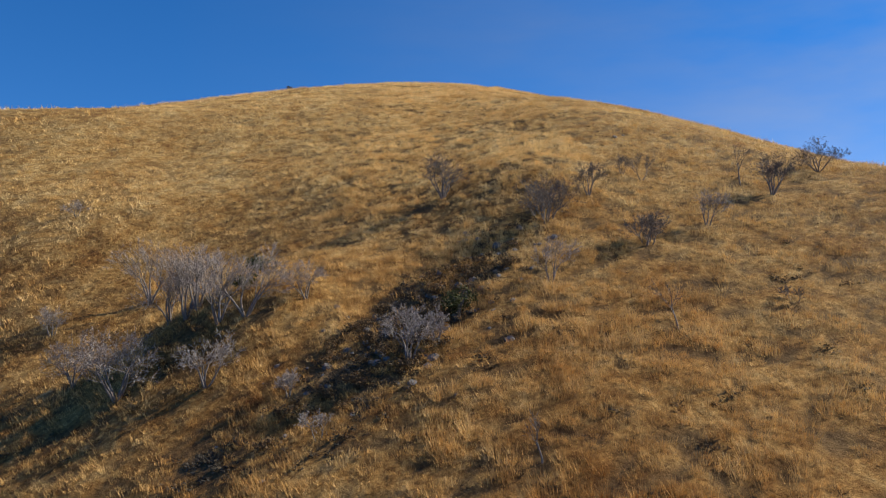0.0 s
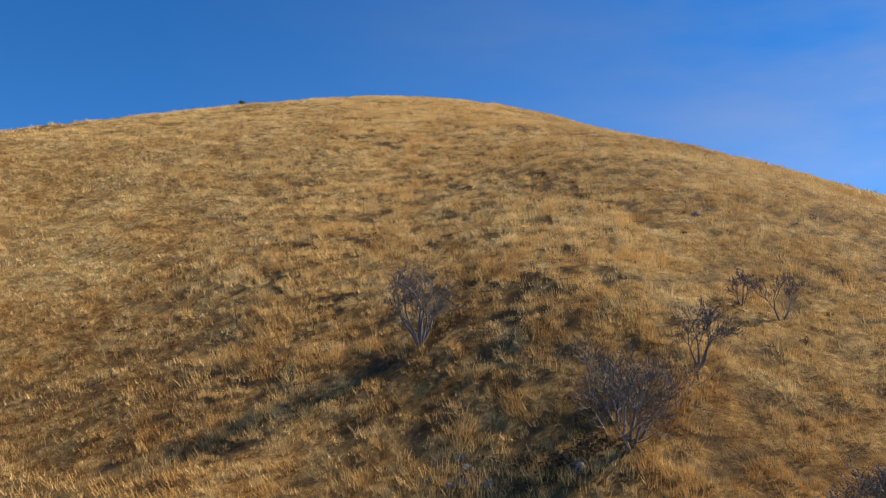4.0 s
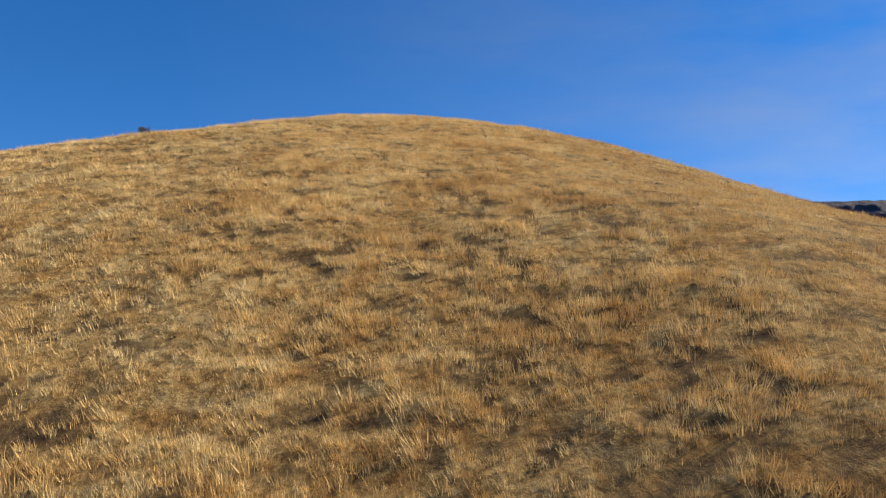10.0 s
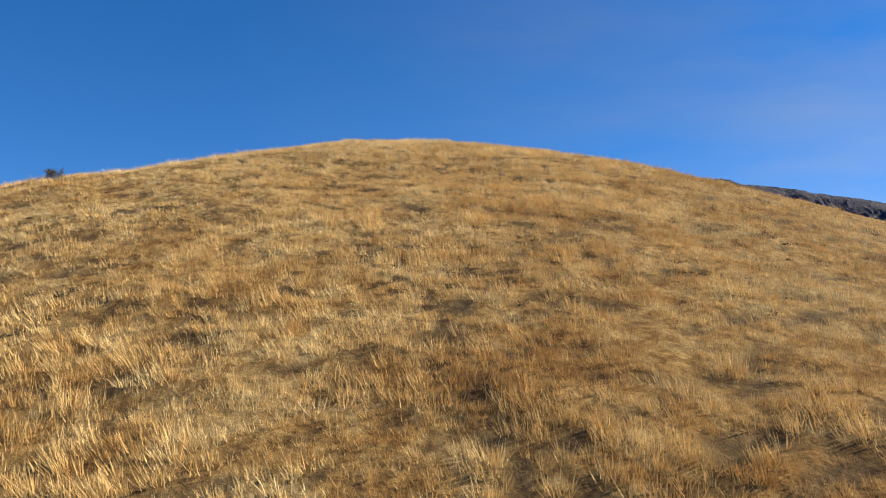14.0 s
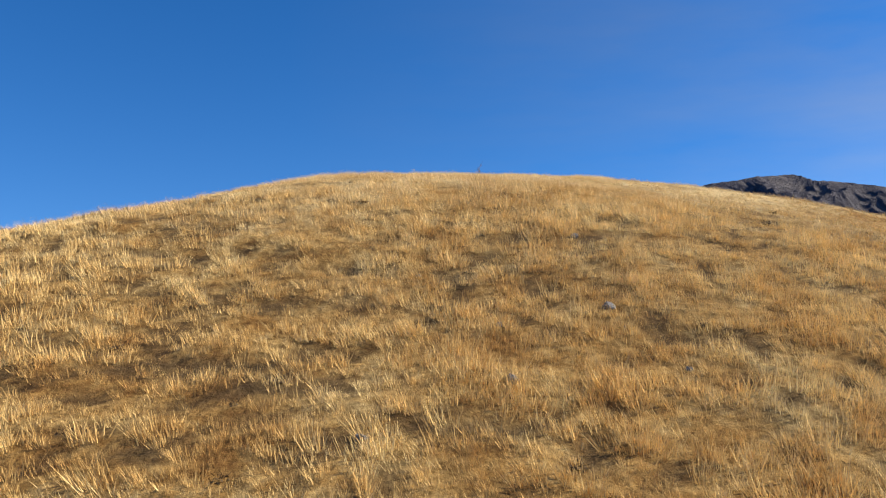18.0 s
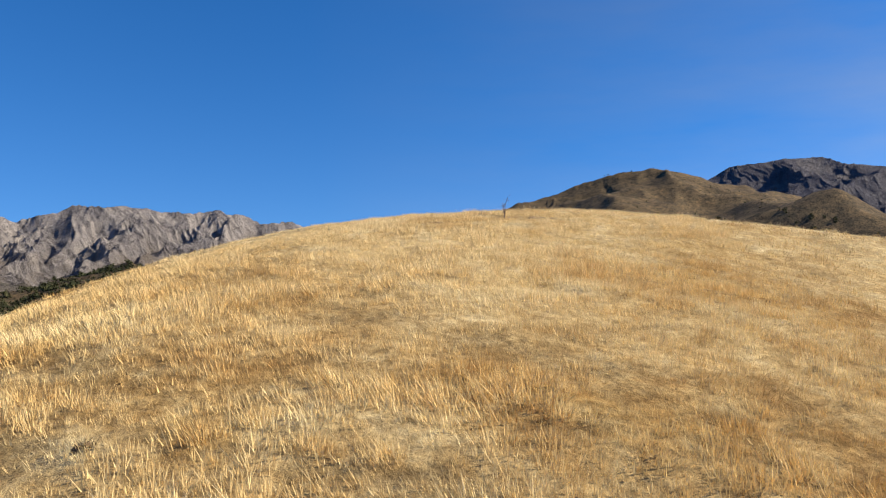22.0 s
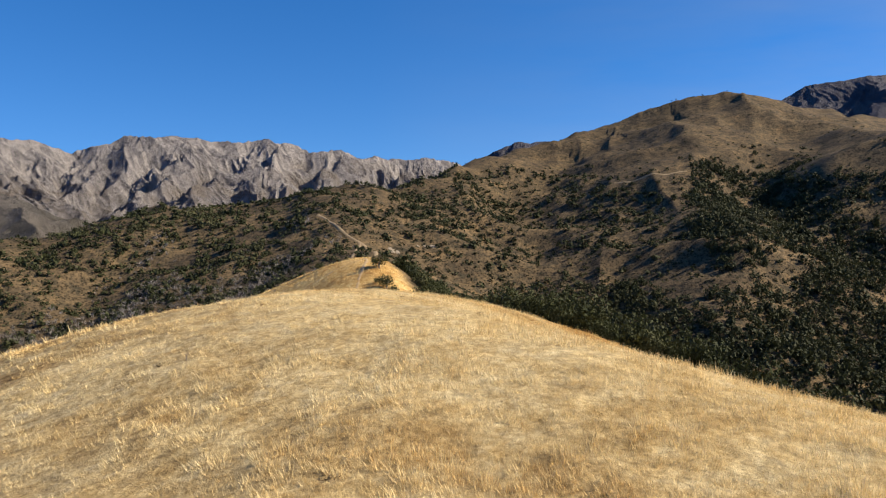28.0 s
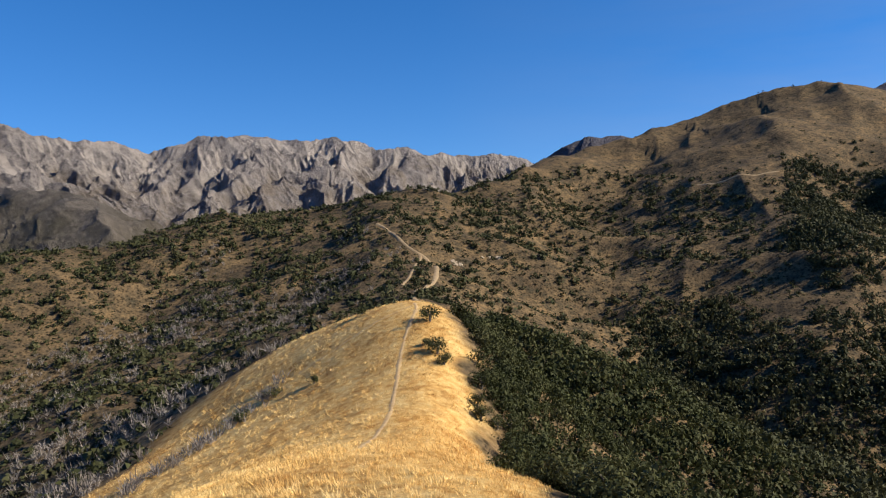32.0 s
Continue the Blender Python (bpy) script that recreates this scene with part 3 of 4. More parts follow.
mountain("mountain_knob", (-20, 290), -14, -2, 2200, 2750, 140, 70, [(-540, 2735, -5), (-500, 2748, 30), (-456, 2756, 76), (-398, 2766, 106), (-311, 2777, 113), (-205, 2788, 84), (-100, 2790, 40)],
         0.7, [(2, 300, 200), (3.2, 300, 220), (4.2, 300, 220)], 0.8, -120.0, HAZEROCK, "dark rock knob behind the hill's shoulder", 91)


mountain("mountain_spur", (-20, 290), -66, -36, 1000, 2500, 210, 110, [(-2300, 1560, -30), (-1950, 1600, 0), (-1656, 1600, -8), (-1400, 1490, -14), (-1254, 1392, -20), (-1090, 1270, -62), (-970, 1180, -110)],
         0.62, [(0.6, 500, 180), (1.5, 420, 150), (2.4, 380, 140), (3.2, 330, 120), (4.2, 260, 110)], 0.7, -300.0, SCRUBROCK, "dark scrub-covered rocky spur below the grey range", 95)


# ---- tracks ----
def ribbon(name, corners, width, up, mat, label, step=1.5):
    pts = []
    for (ax, ay), (bx, by) in zip(corners, corners[1:]):
        n = max(2, int(math.hypot(bx - ax, by - ay) / step))
        pts += [(ax + (bx - ax) * k / n, ay + (by - ay) * k / n) for k in range(n)]
    p = np.array(pts + [corners[-1]])
    for _ in range(12):
        p[1:-1] = (p[:-2] + p[1:-1] * 2 + p[2:]) / 4
    t = np.gradient(p, axis=0)
    t /= np.hypot(t[:, 0], t[:, 1])[:, None]
    side = np.stack([t[:, 1], -t[:, 0]], 1)
    w = width * (1 + 0.22 * waves(p[:, 0], p[:, 1], 6, 61))
    rows, across = [], (-0.5, -0.2, 0.2, 0.5)
    for a in across:
        q = p + side * (a * w)[:, None]
        z = surface(q[:, 0], q[:, 1]) + (up if abs(a) < 0.3 else -0.15)
        rows.append(np.column_stack([q, z]))
    co = np.stack(rows, 1).reshape(-1, 3)
    return tagged(new(name, mesh_from(name, co, sheet(4, len(p)), mat)), label, "track", kind="structure")


for line, width, up, mat, name, label, step in TRACKS:
    ribbon(name, line, width, up, mat, label, step)


def soil_patch(x, y, r, rise=0.03, mat=SOIL, name="soil_patch", label="bare pale stony soil between the golden grass"):
    """A worn patch of bare ground with a ragged edge that dips under the grass."""
    a, k = np.meshgrid(np.linspace(0, 2 * np.pi, 29)[:-1], np.linspace(0.02, 1, 9))
    reach = r * (0.85 + 0.5 * waves(np.cos(a) * 3 + x, np.sin(a) * 3 + y, 0.9, 66)) * k
    px, py = x + np.cos(a) * reach * 1.25, y + np.sin(a) * reach
    pz = surface(px, py) + rise - 7 * rise * smooth_step(k, 0.6, 1.0) + 0.035 * waves(px, py, 0.35, 67)
    i = np.arange(9 * 28).reshape(9, 28)
    j = np.roll(i, -1, axis=1)
    faces = np.stack([i[:-1], j[:-1], j[1:], i[1:]], -1).reshape(-1, 4)[:, ::-1]
    me = mesh_from(name, np.stack([px, py, pz], -1).reshape(-1, 3), faces, mat)
    return tagged(new(name, me), label, "ground", kind="structure")


for bx, by, br in BARE:
    soil_patch(bx, by, br * 0.85)
for bx, by, br in [(-196, 791.5, 3.2), (-191, 793, 2.2), (-177, 826.5, 2.6), (-170, 828, 4.4), (-182, 822, 1.8)]:
    soil_patch(bx, by, br, 0.5, SANDY, "clay_bank", "pale clay bank cut beside the road")


# ---- grass ----
def thick(x, y):
    """How close the tufts stand: few in the hollows, sheep terraces along the far ridge."""
    t = 1 - 0.93 * gap(x, y)
    d = x - along(SPUR, 1, y)
    tread = 0.5 + 0.5 * np.sin(2 * np.pi * (d + 2.0 * waves(x, y, 9, 86) + 0.8 * waves(x, y, 3, 87)) / 2.6)
    far = smooth_step(y, 350, 390) * smooth_step(-d, 2, 8)
    return t * (1 - far) + far * (0.30 + 0.70 * smooth_step(tread, 0.3, 0.7))


def scatter_grass(count, x_lo, x_hi, y_lo, y_hi, blades, tall, wide, clump, seed):
    rng = np.random.default_rng(seed)
    x, y = rng.uniform(x_lo, x_hi, count), rng.uniform(y_lo, y_hi, count)
    keep = rng.random(count) < grassy(x, y) * (1 - 0.96 * bare(x, y)) * thick(x, y) * (1 - 0.95 * (worn(x, y) if y_hi > 345 else 0))
    x, y = x[keep], y[keep]
    n = len(x)
    size = (0.6 + 0.85 * rng.random(n) ** 1.5) * (0.98 + 0.22 * waves(x, y, 9, 83) + 0.32 * waves(x, y, 2.5, 84) + 0.3 * waves(x, y, 1.1, 85))
    bx, by = np.repeat(x, blades), np.repeat(y, blades)
    s = np.repeat(size, blades)
    m = n * blades
    a, rr = rng.uniform(0, 2 * np.pi, m), np.sqrt(rng.random(m)) * clump
    ox, oy = np.cos(a) * rr * s, np.sin(a) * rr * s
    px, py = bx + ox, by + oy
    h = tall * s * rng.uniform(0.5, 1.2, m)
    lean = 0.04 + 0.75 * rng.random(m) ** 1.6
    bx_, by_ = 0.25 * waves(bx, by, 1.7, 90), 0.2 * waves(bx, by, 1.7, 91)
    tx = px + (np.cos(a) * lean - 0.16 + bx_) * h
    ty = py + (np.sin(a) * lean - 0.08 + by_) * h
    pz = np.repeat(surface(x, y), blades) - 0.05
    w = wide * s * rng.uniform(0.6, 1.3, m) * 0.5
    f = rng.uniform(0, np.pi, m)
    cx, cy = np.cos(f) * w, np.sin(f) * w
    co = np.empty((m, 3, 3), np.float32)
    co[:, 0] = np.stack([px - cx, py - cy, pz], 1)
    co[:, 1] = np.stack([px + cx, py + cy, pz], 1)
    co[:, 2] = np.stack([tx, ty, pz + h], 1)
    return co.reshape(-1, 3)


blades = np.concatenate([
    scatter_grass(56000, -14, 17, 26, 200, 17, 0.43, 0.019, 0.24, 1),
    scatter_grass(20000, -14, 17, 26, 200, 5, 0.20, 0.036, 0.40, 14),
    scatter_grass(32000, -27, 12, 200, 292, 17, 0.34, 0.018, 0.26, 2),
    scatter_grass(14000, -27, 12, 200, 292, 8, 0.18, 0.032, 0.40, 15),
    scatter_grass(22000, -32, -14, 30, 200, 13, 0.37, 0.021, 0.27, 10),
    scatter_grass(15000, 17, 30, 30, 200, 13, 0.38, 0.021, 0.27, 11),
    scatter_grass(24000, -62, -32, 40, 200, 10, 0.37, 0.031, 0.32, 3),
    scatter_grass(16000, 30, 55, 40, 200, 10, 0.37, 0.031, 0.32, 7),
    scatter_grass(8000, 12, 50, 200, 330, 14, 0.34, 0.030, 0.32, 8),
    scatter_grass(11000, -52, -27, 200, 338, 17, 0.30, 0.022, 0.34, 9),
    scatter_grass(8500, -27, 12, 292, 340, 18, 0.30, 0.022, 0.34, 12),
    scatter_grass(6000, -78, -52, 200, 345, 12, 0.33, 0.032, 0.34, 16),
    scatter_grass(6500, -120, -62, 40, 345, 7, 0.50, 0.09, 0.3, 4),
    scatter_grass(4500, 50, 90, 40, 330, 8, 0.50, 0.08, 0.3, 5),
    scatter_grass(9000, -92, -30, 338, 400, 12, 0.44, 0.05, 0.3, 13),
    scatter_grass(46000, -150, -40, 345, 510, 7, 0.34, 0.058, 0.34, 6)])
grass = tagged(new("grass", mesh_from("grass", blades, np.arange(len(blades)).reshape(-1, 3), GRASS, False)),
               "long dry golden tussock grass covering the spur", "grass", kind="stuff")


# ---- plants ----
def clump(n, seed, squash=0.8, leaf=0.34, lumps=5):
    """Triangles of a leafy crown of radius 1 round the origin, lumpy, with gaps."""
    rng = np.random.default_rng(seed)
    c = rng.normal(size=(lumps, 3)) * (0.45, 0.45, 0.3)
    c[0] = 0
    k = rng.integers(0, lumps, n)
    v = rng.normal(size=(n, 3))
    v /= np.linalg.norm(v, axis=1)[:, None]
    rad = rng.uniform(0.45, 0.75, lumps)[k] * rng.uniform(0.75, 1.08, n)
    p = c[k] + v * rad[:, None]
    p[:, 2] = p[:, 2] * squash
    u = np.cross(v, rng.normal(size=(n, 3)))
    u /= np.linalg.norm(u, axis=1)[:, None]
    w = np.cross(v, u) + 0.45 * v * rng.normal(size=(n, 1))
    s = leaf * rng.uniform(0.6, 1.4, (n, 1))
    return np.stack([p - u * s, p + u * s, p + w * s * 1.5], 1)


def sticks(n, seed, spread=0.8):
    """Thin upright triangles of a leafless bush of height about 1."""
    rng = np.random.default_rng(seed)
    a, t = rng.uniform(0, 2 * np.pi, n), rng.uniform(0.1, spread, n)
    foot = np.stack([np.cos(a) * 0.12 * t, np.sin(a) * 0.12 * t, np.zeros(n)], 1)
    start = rng.uniform(0, 0.55, n)[:, None]
    way = np.stack([np.cos(a) * t, np.sin(a) * t, np.ones(n)], 1)
    p = foot + way * start + rng.normal(size=(n, 3)) * 0.06
    side = rng.normal(size=(n, 3))
    side /= np.linalg.norm(side, axis=1)[:, None]
    end = p + (way + rng.normal(size=(n, 3)) * 0.35) * rng.uniform(0.3, 0.6, (n, 1))
    return np.stack([p - side * 0.045, p + side * 0.045, end], 1)


def spread_plants(name, kinds, x, y, size, tall, mat, label, category, seed, sink=0.35):
    """Many plants as one mesh: at x, y, of that radius and height factor."""
    rng = np.random.default_rng(seed)
    z = surface(x, y)
    pick = rng.integers(0, len(kinds), len(x))
    out = []
    for k, tri in enumerate(kinds):
        i = np.nonzero(pick == k)[0]
        a = rng.uniform(0, 2 * np.pi, len(i))
        c, s = np.cos(a)[:, None, None], np.sin(a)[:, None, None]
        t = tri[None]
        q = np.stack([t[..., 0] * c - t[..., 1] * s, t[..., 0] * s + t[..., 1] * c, np.broadcast_to(t[..., 2], (len(i), *tri.shape[:2]))], -1)
        q = q * size[i][:, None, None, None] * np.stack([np.ones(len(i)), np.ones(len(i)), tall[i]], 1)[:, None, None, :]
        q = q + np.stack([x[i], y[i], z[i] + sink * size[i] * tall[i]], 1)[:, None, None, :]
        out.append(q.reshape(-1, 3))
    co = np.concatenate(out)
    return tagged(new(name, mesh_from(name, co, np.arange(len(co)).reshape(-1, 3), mat, False)), label, category, kind="stuff")


def chosen(count, box, density, seed):
    rng = np.random.default_rng(seed)
    x, y = rng.uniform(box[0], box[1], count), rng.uniform(box[2], box[3], count)
    k = rng.random(count) < density(x, y) * (1 - worn(x, y, 1.6))
    return x[k], y[k]


def spur_side(x, y):
    return x - along(SPUR, 1, y)


def line_x(y, corners):
    c = np.array(corners, float)[::-1]
    return np.interp(y, c[:, 1], c[:, 0])


HILL_SPUR = RIDGES[3][0]


def flank(x, y):
    """Close-grown trees on the ridge's right flank."""
    d = spur_side(x, y) + 4 * waves(x, y, 16, 101)
    edge = np.where(y < 320, 95, 95 - 81 * smooth_step(y, 318, 352)) - 4 * smooth_step(y, 440, 470)
    on = smooth_step(d, edge, edge + 5) * smooth_step(y, 316, 330) * (1 - smooth_step(y, 600, 650))
    return on * (1 - smooth_step(d, 130, 170))


def bush(x, y):
    """How thick shrubs stand on the hills behind, 0 to 1."""
    g = 1 - np.maximum(grassy(x, y), flank(x, y))
    n = 0.5 + 0.5 * waves(x, y, 60, 111) + 0.35 * waves(x, y, 22, 112)
    east = x - line_x(y, HILL_SPUR)
    wood = 0.3 * smooth_step(east + 14 * waves(x, y, 40, 113), 0, 25) * smooth_step(y, 480, 560) * (1 - smooth_step(y, 1180, 1330))
    z = land(x, y)
    wood = wood * (1 - smooth_step(z + 20 * waves(x, y, 70, 114), 35, 75))
    gully = 0.5 * smooth_step(-z + 12 * waves(x, y, 45, 115), 30, 60) * smooth_step(x, -90, -50) * (y > 340)
    top = 1 - smooth_step(z + 14 * waves(x, y, 70, 116), 12, 48)
    left = smooth_step(-x, 90, 180) * (1 - 0.5 * smooth_step(n, 0.9, 1.2)) * (0.50 + 0.50 * smooth_step(n, 0.3, 0.8))
    mid = 0.16 + 0.5 * smooth_step(n, 0.45, 0.9)
    saddle = 0.8 * smooth_step(y, 930, 980) * (1 - smooth_step(y, 1120, 1200)) * smooth_step(-x, 215, 245) * smooth_step(n, 0.2, 0.6)
    far = smooth_step(np.hypot(x + 25, y - 300), 150, 200) * (1 - 0.9 * smooth_step(x, 230, 320))
    return far * g * np.clip(np.maximum.reduce([wood, gully, left * top, mid * top, saddle]), 0, 1)


NEARBY = [clump(620, 60 + s, 1.0, 0.075, 11) for s in range(6)]
LEAFY = [clump(210, s, 0.95, 0.105, 7) for s in range(6)]
BUSHY = [clump(34, 20 + s, 0.85, 0.31, 4) for s in range(8)]
CROWNS = [clump(46, 30 + s, 0.95, 0.22, 5) for s in range(8)]
TINY = [clump(8, 80 + s, 0.7, 0.55, 2) for s in range(8)]
TWIGGY = [sticks(26, 40 + s) for s in range(6)]

rng = np.random.default_rng(5)
fx, fy = chosen(9800, (-110, 130, 318, 650), flank, 6)
front = (spur_side(fx, fy) < 70) & (fy < 520)
rx, ry = fx[~front], fy[~front]
fx, fy = fx[front], fy[front]
close = fy < 415
nx_, ny_, fx, fy = fx[close], fy[close], fx[~close], fy[~close]
spread_plants("forest", NEARBY, nx_, ny_, rng.uniform(1.2, 2.9, len(nx_)), rng.uniform(0.9, 1.5, len(nx_)), LEAF, "dark green trees of many sizes at the forest's near end", "forest", 27, 0.6)
spread_plants("forest", LEAFY, fx, fy, rng.uniform(1.3, 3.3, len(fx)), rng.uniform(0.9, 1.5, len(fx)), LEAF, "close-grown dark green forest on the ridge's flank", "forest", 7, 0.6)
spread_plants("forest", CROWNS, rx, ry, rng.uniform(1.8, 3.4, len(rx)), rng.uniform(0.9, 1.3, len(rx)), LEAF, "dark green forest down in the gully", "forest", 17, 0.6)
bx, by = chosen(34000, (-640, 480, 350, 1420), bush, 8)
wet = rng.random(len(bx))
spread_plants("scrub", BUSHY, bx, by, 1.0 + 2.6 * wet**2 + 0.0014 * np.hypot(bx, by - 300), rng.uniform(0.7, 1.2, len(bx)), SCRUB, "dark olive shrubs dotted over the brown hills", "scrub", 9)


tx_, ty_ = chosen(38000, (-600, 330, 350, 1500), lambda x, y: smooth_step(np.hypot(x + 25, y - 300), 190, 240) * (1 - np.maximum(grassy(x, y), flank(x, y))) * (0.35 + 0.65 * smooth_step(waves(x, y, 18, 151) + 0.6 * waves(x, y, 50, 152), -0.5, 0.5)) * (1 - 0.93 * smooth_step(land(x, y), 0, 55)), 28)
spread_plants("scrub", TINY, tx_, ty_, rng.uniform(0.45, 1.0, len(tx_)) + 0.0006 * np.hypot(tx_, ty_ - 300), rng.uniform(0.5, 1.0, len(tx_)), SCRUB, "small dark cushions and seedlings between the shrubs", "scrub", 29, 0.2)


def deep_wood(x, y):
    """Closed dark forest in the gully and on the shaded side of the hill's spur."""
    east = x - line_x(y, HILL_SPUR)
    z = land(x, y)
    low = smooth_step(-z + 14 * waves(x, y, 40, 141), 34, 54) * smooth_step(x, -70, -45)
    side = smooth_step(east + 16 * waves(x, y, 35, 142), -6, 14) * (1 - smooth_step(z + 18 * waves(x, y, 60, 143), 30 + 40 * (1 - smooth_step(east, 60, 130)), 62 + 38 * (1 - smooth_step(east, 60, 130))))
    gaps = smooth_step(waves(x, y, 24, 144) + 0.5 * waves(x, y, 9, 145), -0.6, 0.0)
    return np.maximum(low, side * gaps) * (1 - flank(x, y)) * (1 - grassy(x, y)) * smooth_step(np.hypot(x + 25, y - 300), 150, 190)


dx_, dy_ = chosen(15000, (-70, 270, 380, 1150), deep_wood, 18)
spread_plants("forest", CROWNS, dx_, dy_, rng.uniform(1.8, 4.2, len(dx_)), rng.uniform(0.8, 1.5, len(dx_)), SCRUB, "dark closed forest in the gully below the hill", "forest", 19, 0.55)


def bare_bush(x, y):
    d = spur_side(x, y)
    n = 0.5 + 0.5 * waves(x, y, 45, 121) + 0.3 * waves(x, y, 15, 122)
    return (1 - grassy(x, y)) * smooth_step(-d, 40, 80) * smooth_step(y, 330, 380) * (1 - smooth_step(y, 720, 820)) * smooth_step(n, 0.3, 0.8)


wx_, wy_ = chosen(9000, (-420, -80, 330, 820), bare_bush, 10)
spread_plants("bare_scrub", TWIGGY, wx_, wy_, rng.uniform(2.2, 4.2, len(wx_)), rng.uniform(0.8, 1.2, len(wx_)), DRYBUSH, "grey leafless scrub on the slope below the ridge", "scrub", 11, 0.0)
# line of bushes along the fold below the ridge
lx = np.linspace(-106, -100, 90) + rng.normal(size=90) * 2.0
ly = np.linspace(375, 438, 90) + rng.normal(size=90) * 2.5
spread_plants("bare_scrub", TWIGGY, lx - 22, ly, rng.uniform(1.6, 3.2, 90), rng.uniform(0.8, 1.2, 90), DRYBUSH, "grey leafless bushes along a fold in the grass", "scrub", 12, 0.0)
# dark low plants; up the slope many stand in for shade beneath tufts
kx, ky_ = chosen(9000, (-45, 42, 20, 340), lambda x, y: ((0.10 + 0.30 * smooth_step(waves(x, y, 7, 131), 0.1, 0.8)) * (1 - 0.97 * smooth_step(y, 165, 215)) + 0.16 * smooth_step(66 - y, 0, 26) + 0.9 * stony(x, y)) * grassy(x, y), 13)
spread_plants("low_shrub", [np.concatenate([sticks(12, 160 + s, 1.3), clump(22, 170 + s, 0.45, 0.2, 4) * (0.9, 0.9, 0.8)]) for s in range(8)], kx, ky_, rng.uniform(0.2, 0.5, len(kx)) * (1 + 0.9 * stony(kx, ky_) + 0.5 * smooth_step(62 - ky_, 0, 20)), rng.uniform(0.5, 0.9, len(kx)), LOW, "low dark brown tufts and dead stalks, partly in place of shade under grass", "shrub", 14, 0.0)

qx, qy = chosen(3000, (-16, 12, 34, 67), stony, 31)
spread_plants("low_shrub", [np.concatenate([sticks(14, 660 + s, 1.3), clump(40, 670 + s, 0.6, 0.17, 5)]) for s in range(6)], qx, qy, rng.uniform(0.25, 0.6, len(qx)), rng.uniform(0.5, 1.0, len(qx)), DARKLOW, "dark dead brush and shrubs along the rocky streak", "shrub", 32, 0.1)


def limb_mesh(name, segs, mat, sides=4):
    """Tapered limbs: rows of start, end, two radii."""
    p0, p1 = np.array([s[0] for s in segs]), np.array([s[1] for s in segs])
    r0, r1 = np.array([s[2] for s in segs]), np.array([s[3] for s in segs])
    w = p1 - p0
    w /= np.linalg.norm(w, axis=1)[:, None] + 1e-9
    u = np.cross(w, np.where(np.abs(w[:, 2:]) > 0.9, (1.0, 0, 0), (0, 0, 1.0)))
    u /= np.linalg.norm(u, axis=1)[:, None]
    v = np.cross(w, u)
    ring = [np.cos(2 * np.pi * k / sides) * u + np.sin(2 * np.pi * k / sides) * v for k in range(sides)]
    co = np.stack([p0 + r * r0[:, None] for r in ring] + [p1 + r * r1[:, None] for r in ring], 1)
    base = np.arange(len(segs))[:, None, None] * 2 * sides
    f = np.array([[k, (k + 1) % sides, sides + (k + 1) % sides, sides + k] for k in range(sides)])
    return mesh_from(name, co.reshape(-1, 3), (base + f).reshape(-1, 4), mat)


def twig_mesh(name, segs, mat):
    """The finest twigs, each a single sliver."""
    p0, p1 = np.array([s[0] for s in segs]), np.array([s[1] for s in segs])
    side = np.cross(p1 - p0, np.random.default_rng(len(segs)).normal(size=p0.shape))
    side /= np.linalg.norm(side, axis=1)[:, None] + 1e-9
    r = np.array([s[2] for s in segs])[:, None] * 1.5
    co = np.stack([p0 - side * r, p0 + side * r, p0 + (p1 - p0) * 1.35], 1)
    return mesh_from(name, co.reshape(-1, 3), np.arange(len(segs) * 3).reshape(-1, 3), mat, False)


def bare_tree(height, spread, stems, seed, twig_mat, label, levels=4, dense=3):
    """A leafless many-stemmed tree at the origin: trunk, branches, twigs."""
    rng = np.random.default_rng(seed)
    out = {"crown": []}

    count = iter(range(100000))

    def grow(p, w, length, r, level, stem):
        q = p
        n = 3 if level < 2 else 2
        for k in range(n):
            w = w + rng.normal(size=3) * 0.16 + (0, 0, 0.07)
            w = w / np.linalg.norm(w)
            e = q + w * length / n
            key = ("stem", stem) if level == 0 else ("limb", stem) if level < levels - 1 else "crown"
            ra, rb = r * (1 - 0.45 * k / n), r * (1 - 0.45 * (k + 1) / n)
            out.setdefault(key, []).append((q, e, ra, rb))
            if level < levels and (k > 0 or level > 0):
                for _ in range(dense if k == n - 1 else max(1, dense - 2)):
                    side = rng.normal(size=3)
                    side = side - w * (side @ w)
                    side = side / (np.linalg.norm(side) + 1e-9)
                    nw = w * rng.uniform(0.55, 0.95) + side * rng.uniform(0.35, 0.85) * spread
                    grow(e, nw / np.linalg.norm(nw), length * rng.uniform(0.45, 0.7), max(rb * 0.6, 0.013), level + 1, next(count) if level == 0 else stem)
            q = e

    for s in range(stems):
        a = 2 * np.pi * (s + rng.uniform(0, 0.6)) / stems
        t = 0.0 if stems == 1 else rng.uniform(0.3, 0.75) * spread
        w = np.array([np.cos(a) * t, np.sin(a) * t, 1.0])
        grow(np.array([np.cos(a) * 0.08, np.sin(a) * 0.08, -0.2]), w / np.linalg.norm(w), height * 0.48 * rng.uniform(0.85, 1.1), 0.024 * height ** 0.8 + 0.01, 0, next(count))
    tree = tagged(new("bare_tree"), label, "tree", group="leafless trees on the lower slope")
    hi = max(s[1][2] for k in out.values() for s in k)
    f = height / hi
    for key, rows in out.items():
        segs = [(a * f, b * f, ra, rb) for a, b, ra, rb in rows]
        if key == "crown" and segs:
            tagged(part("crown", twig_mesh("crown", segs, twig_mat), tree, "fine leafless twigs"), kind="stuff")
        elif segs:
            part(key[0], limb_mesh(key[0], segs, BARK, 5 if key[0] == "stem" else 3), tree)
    return tree


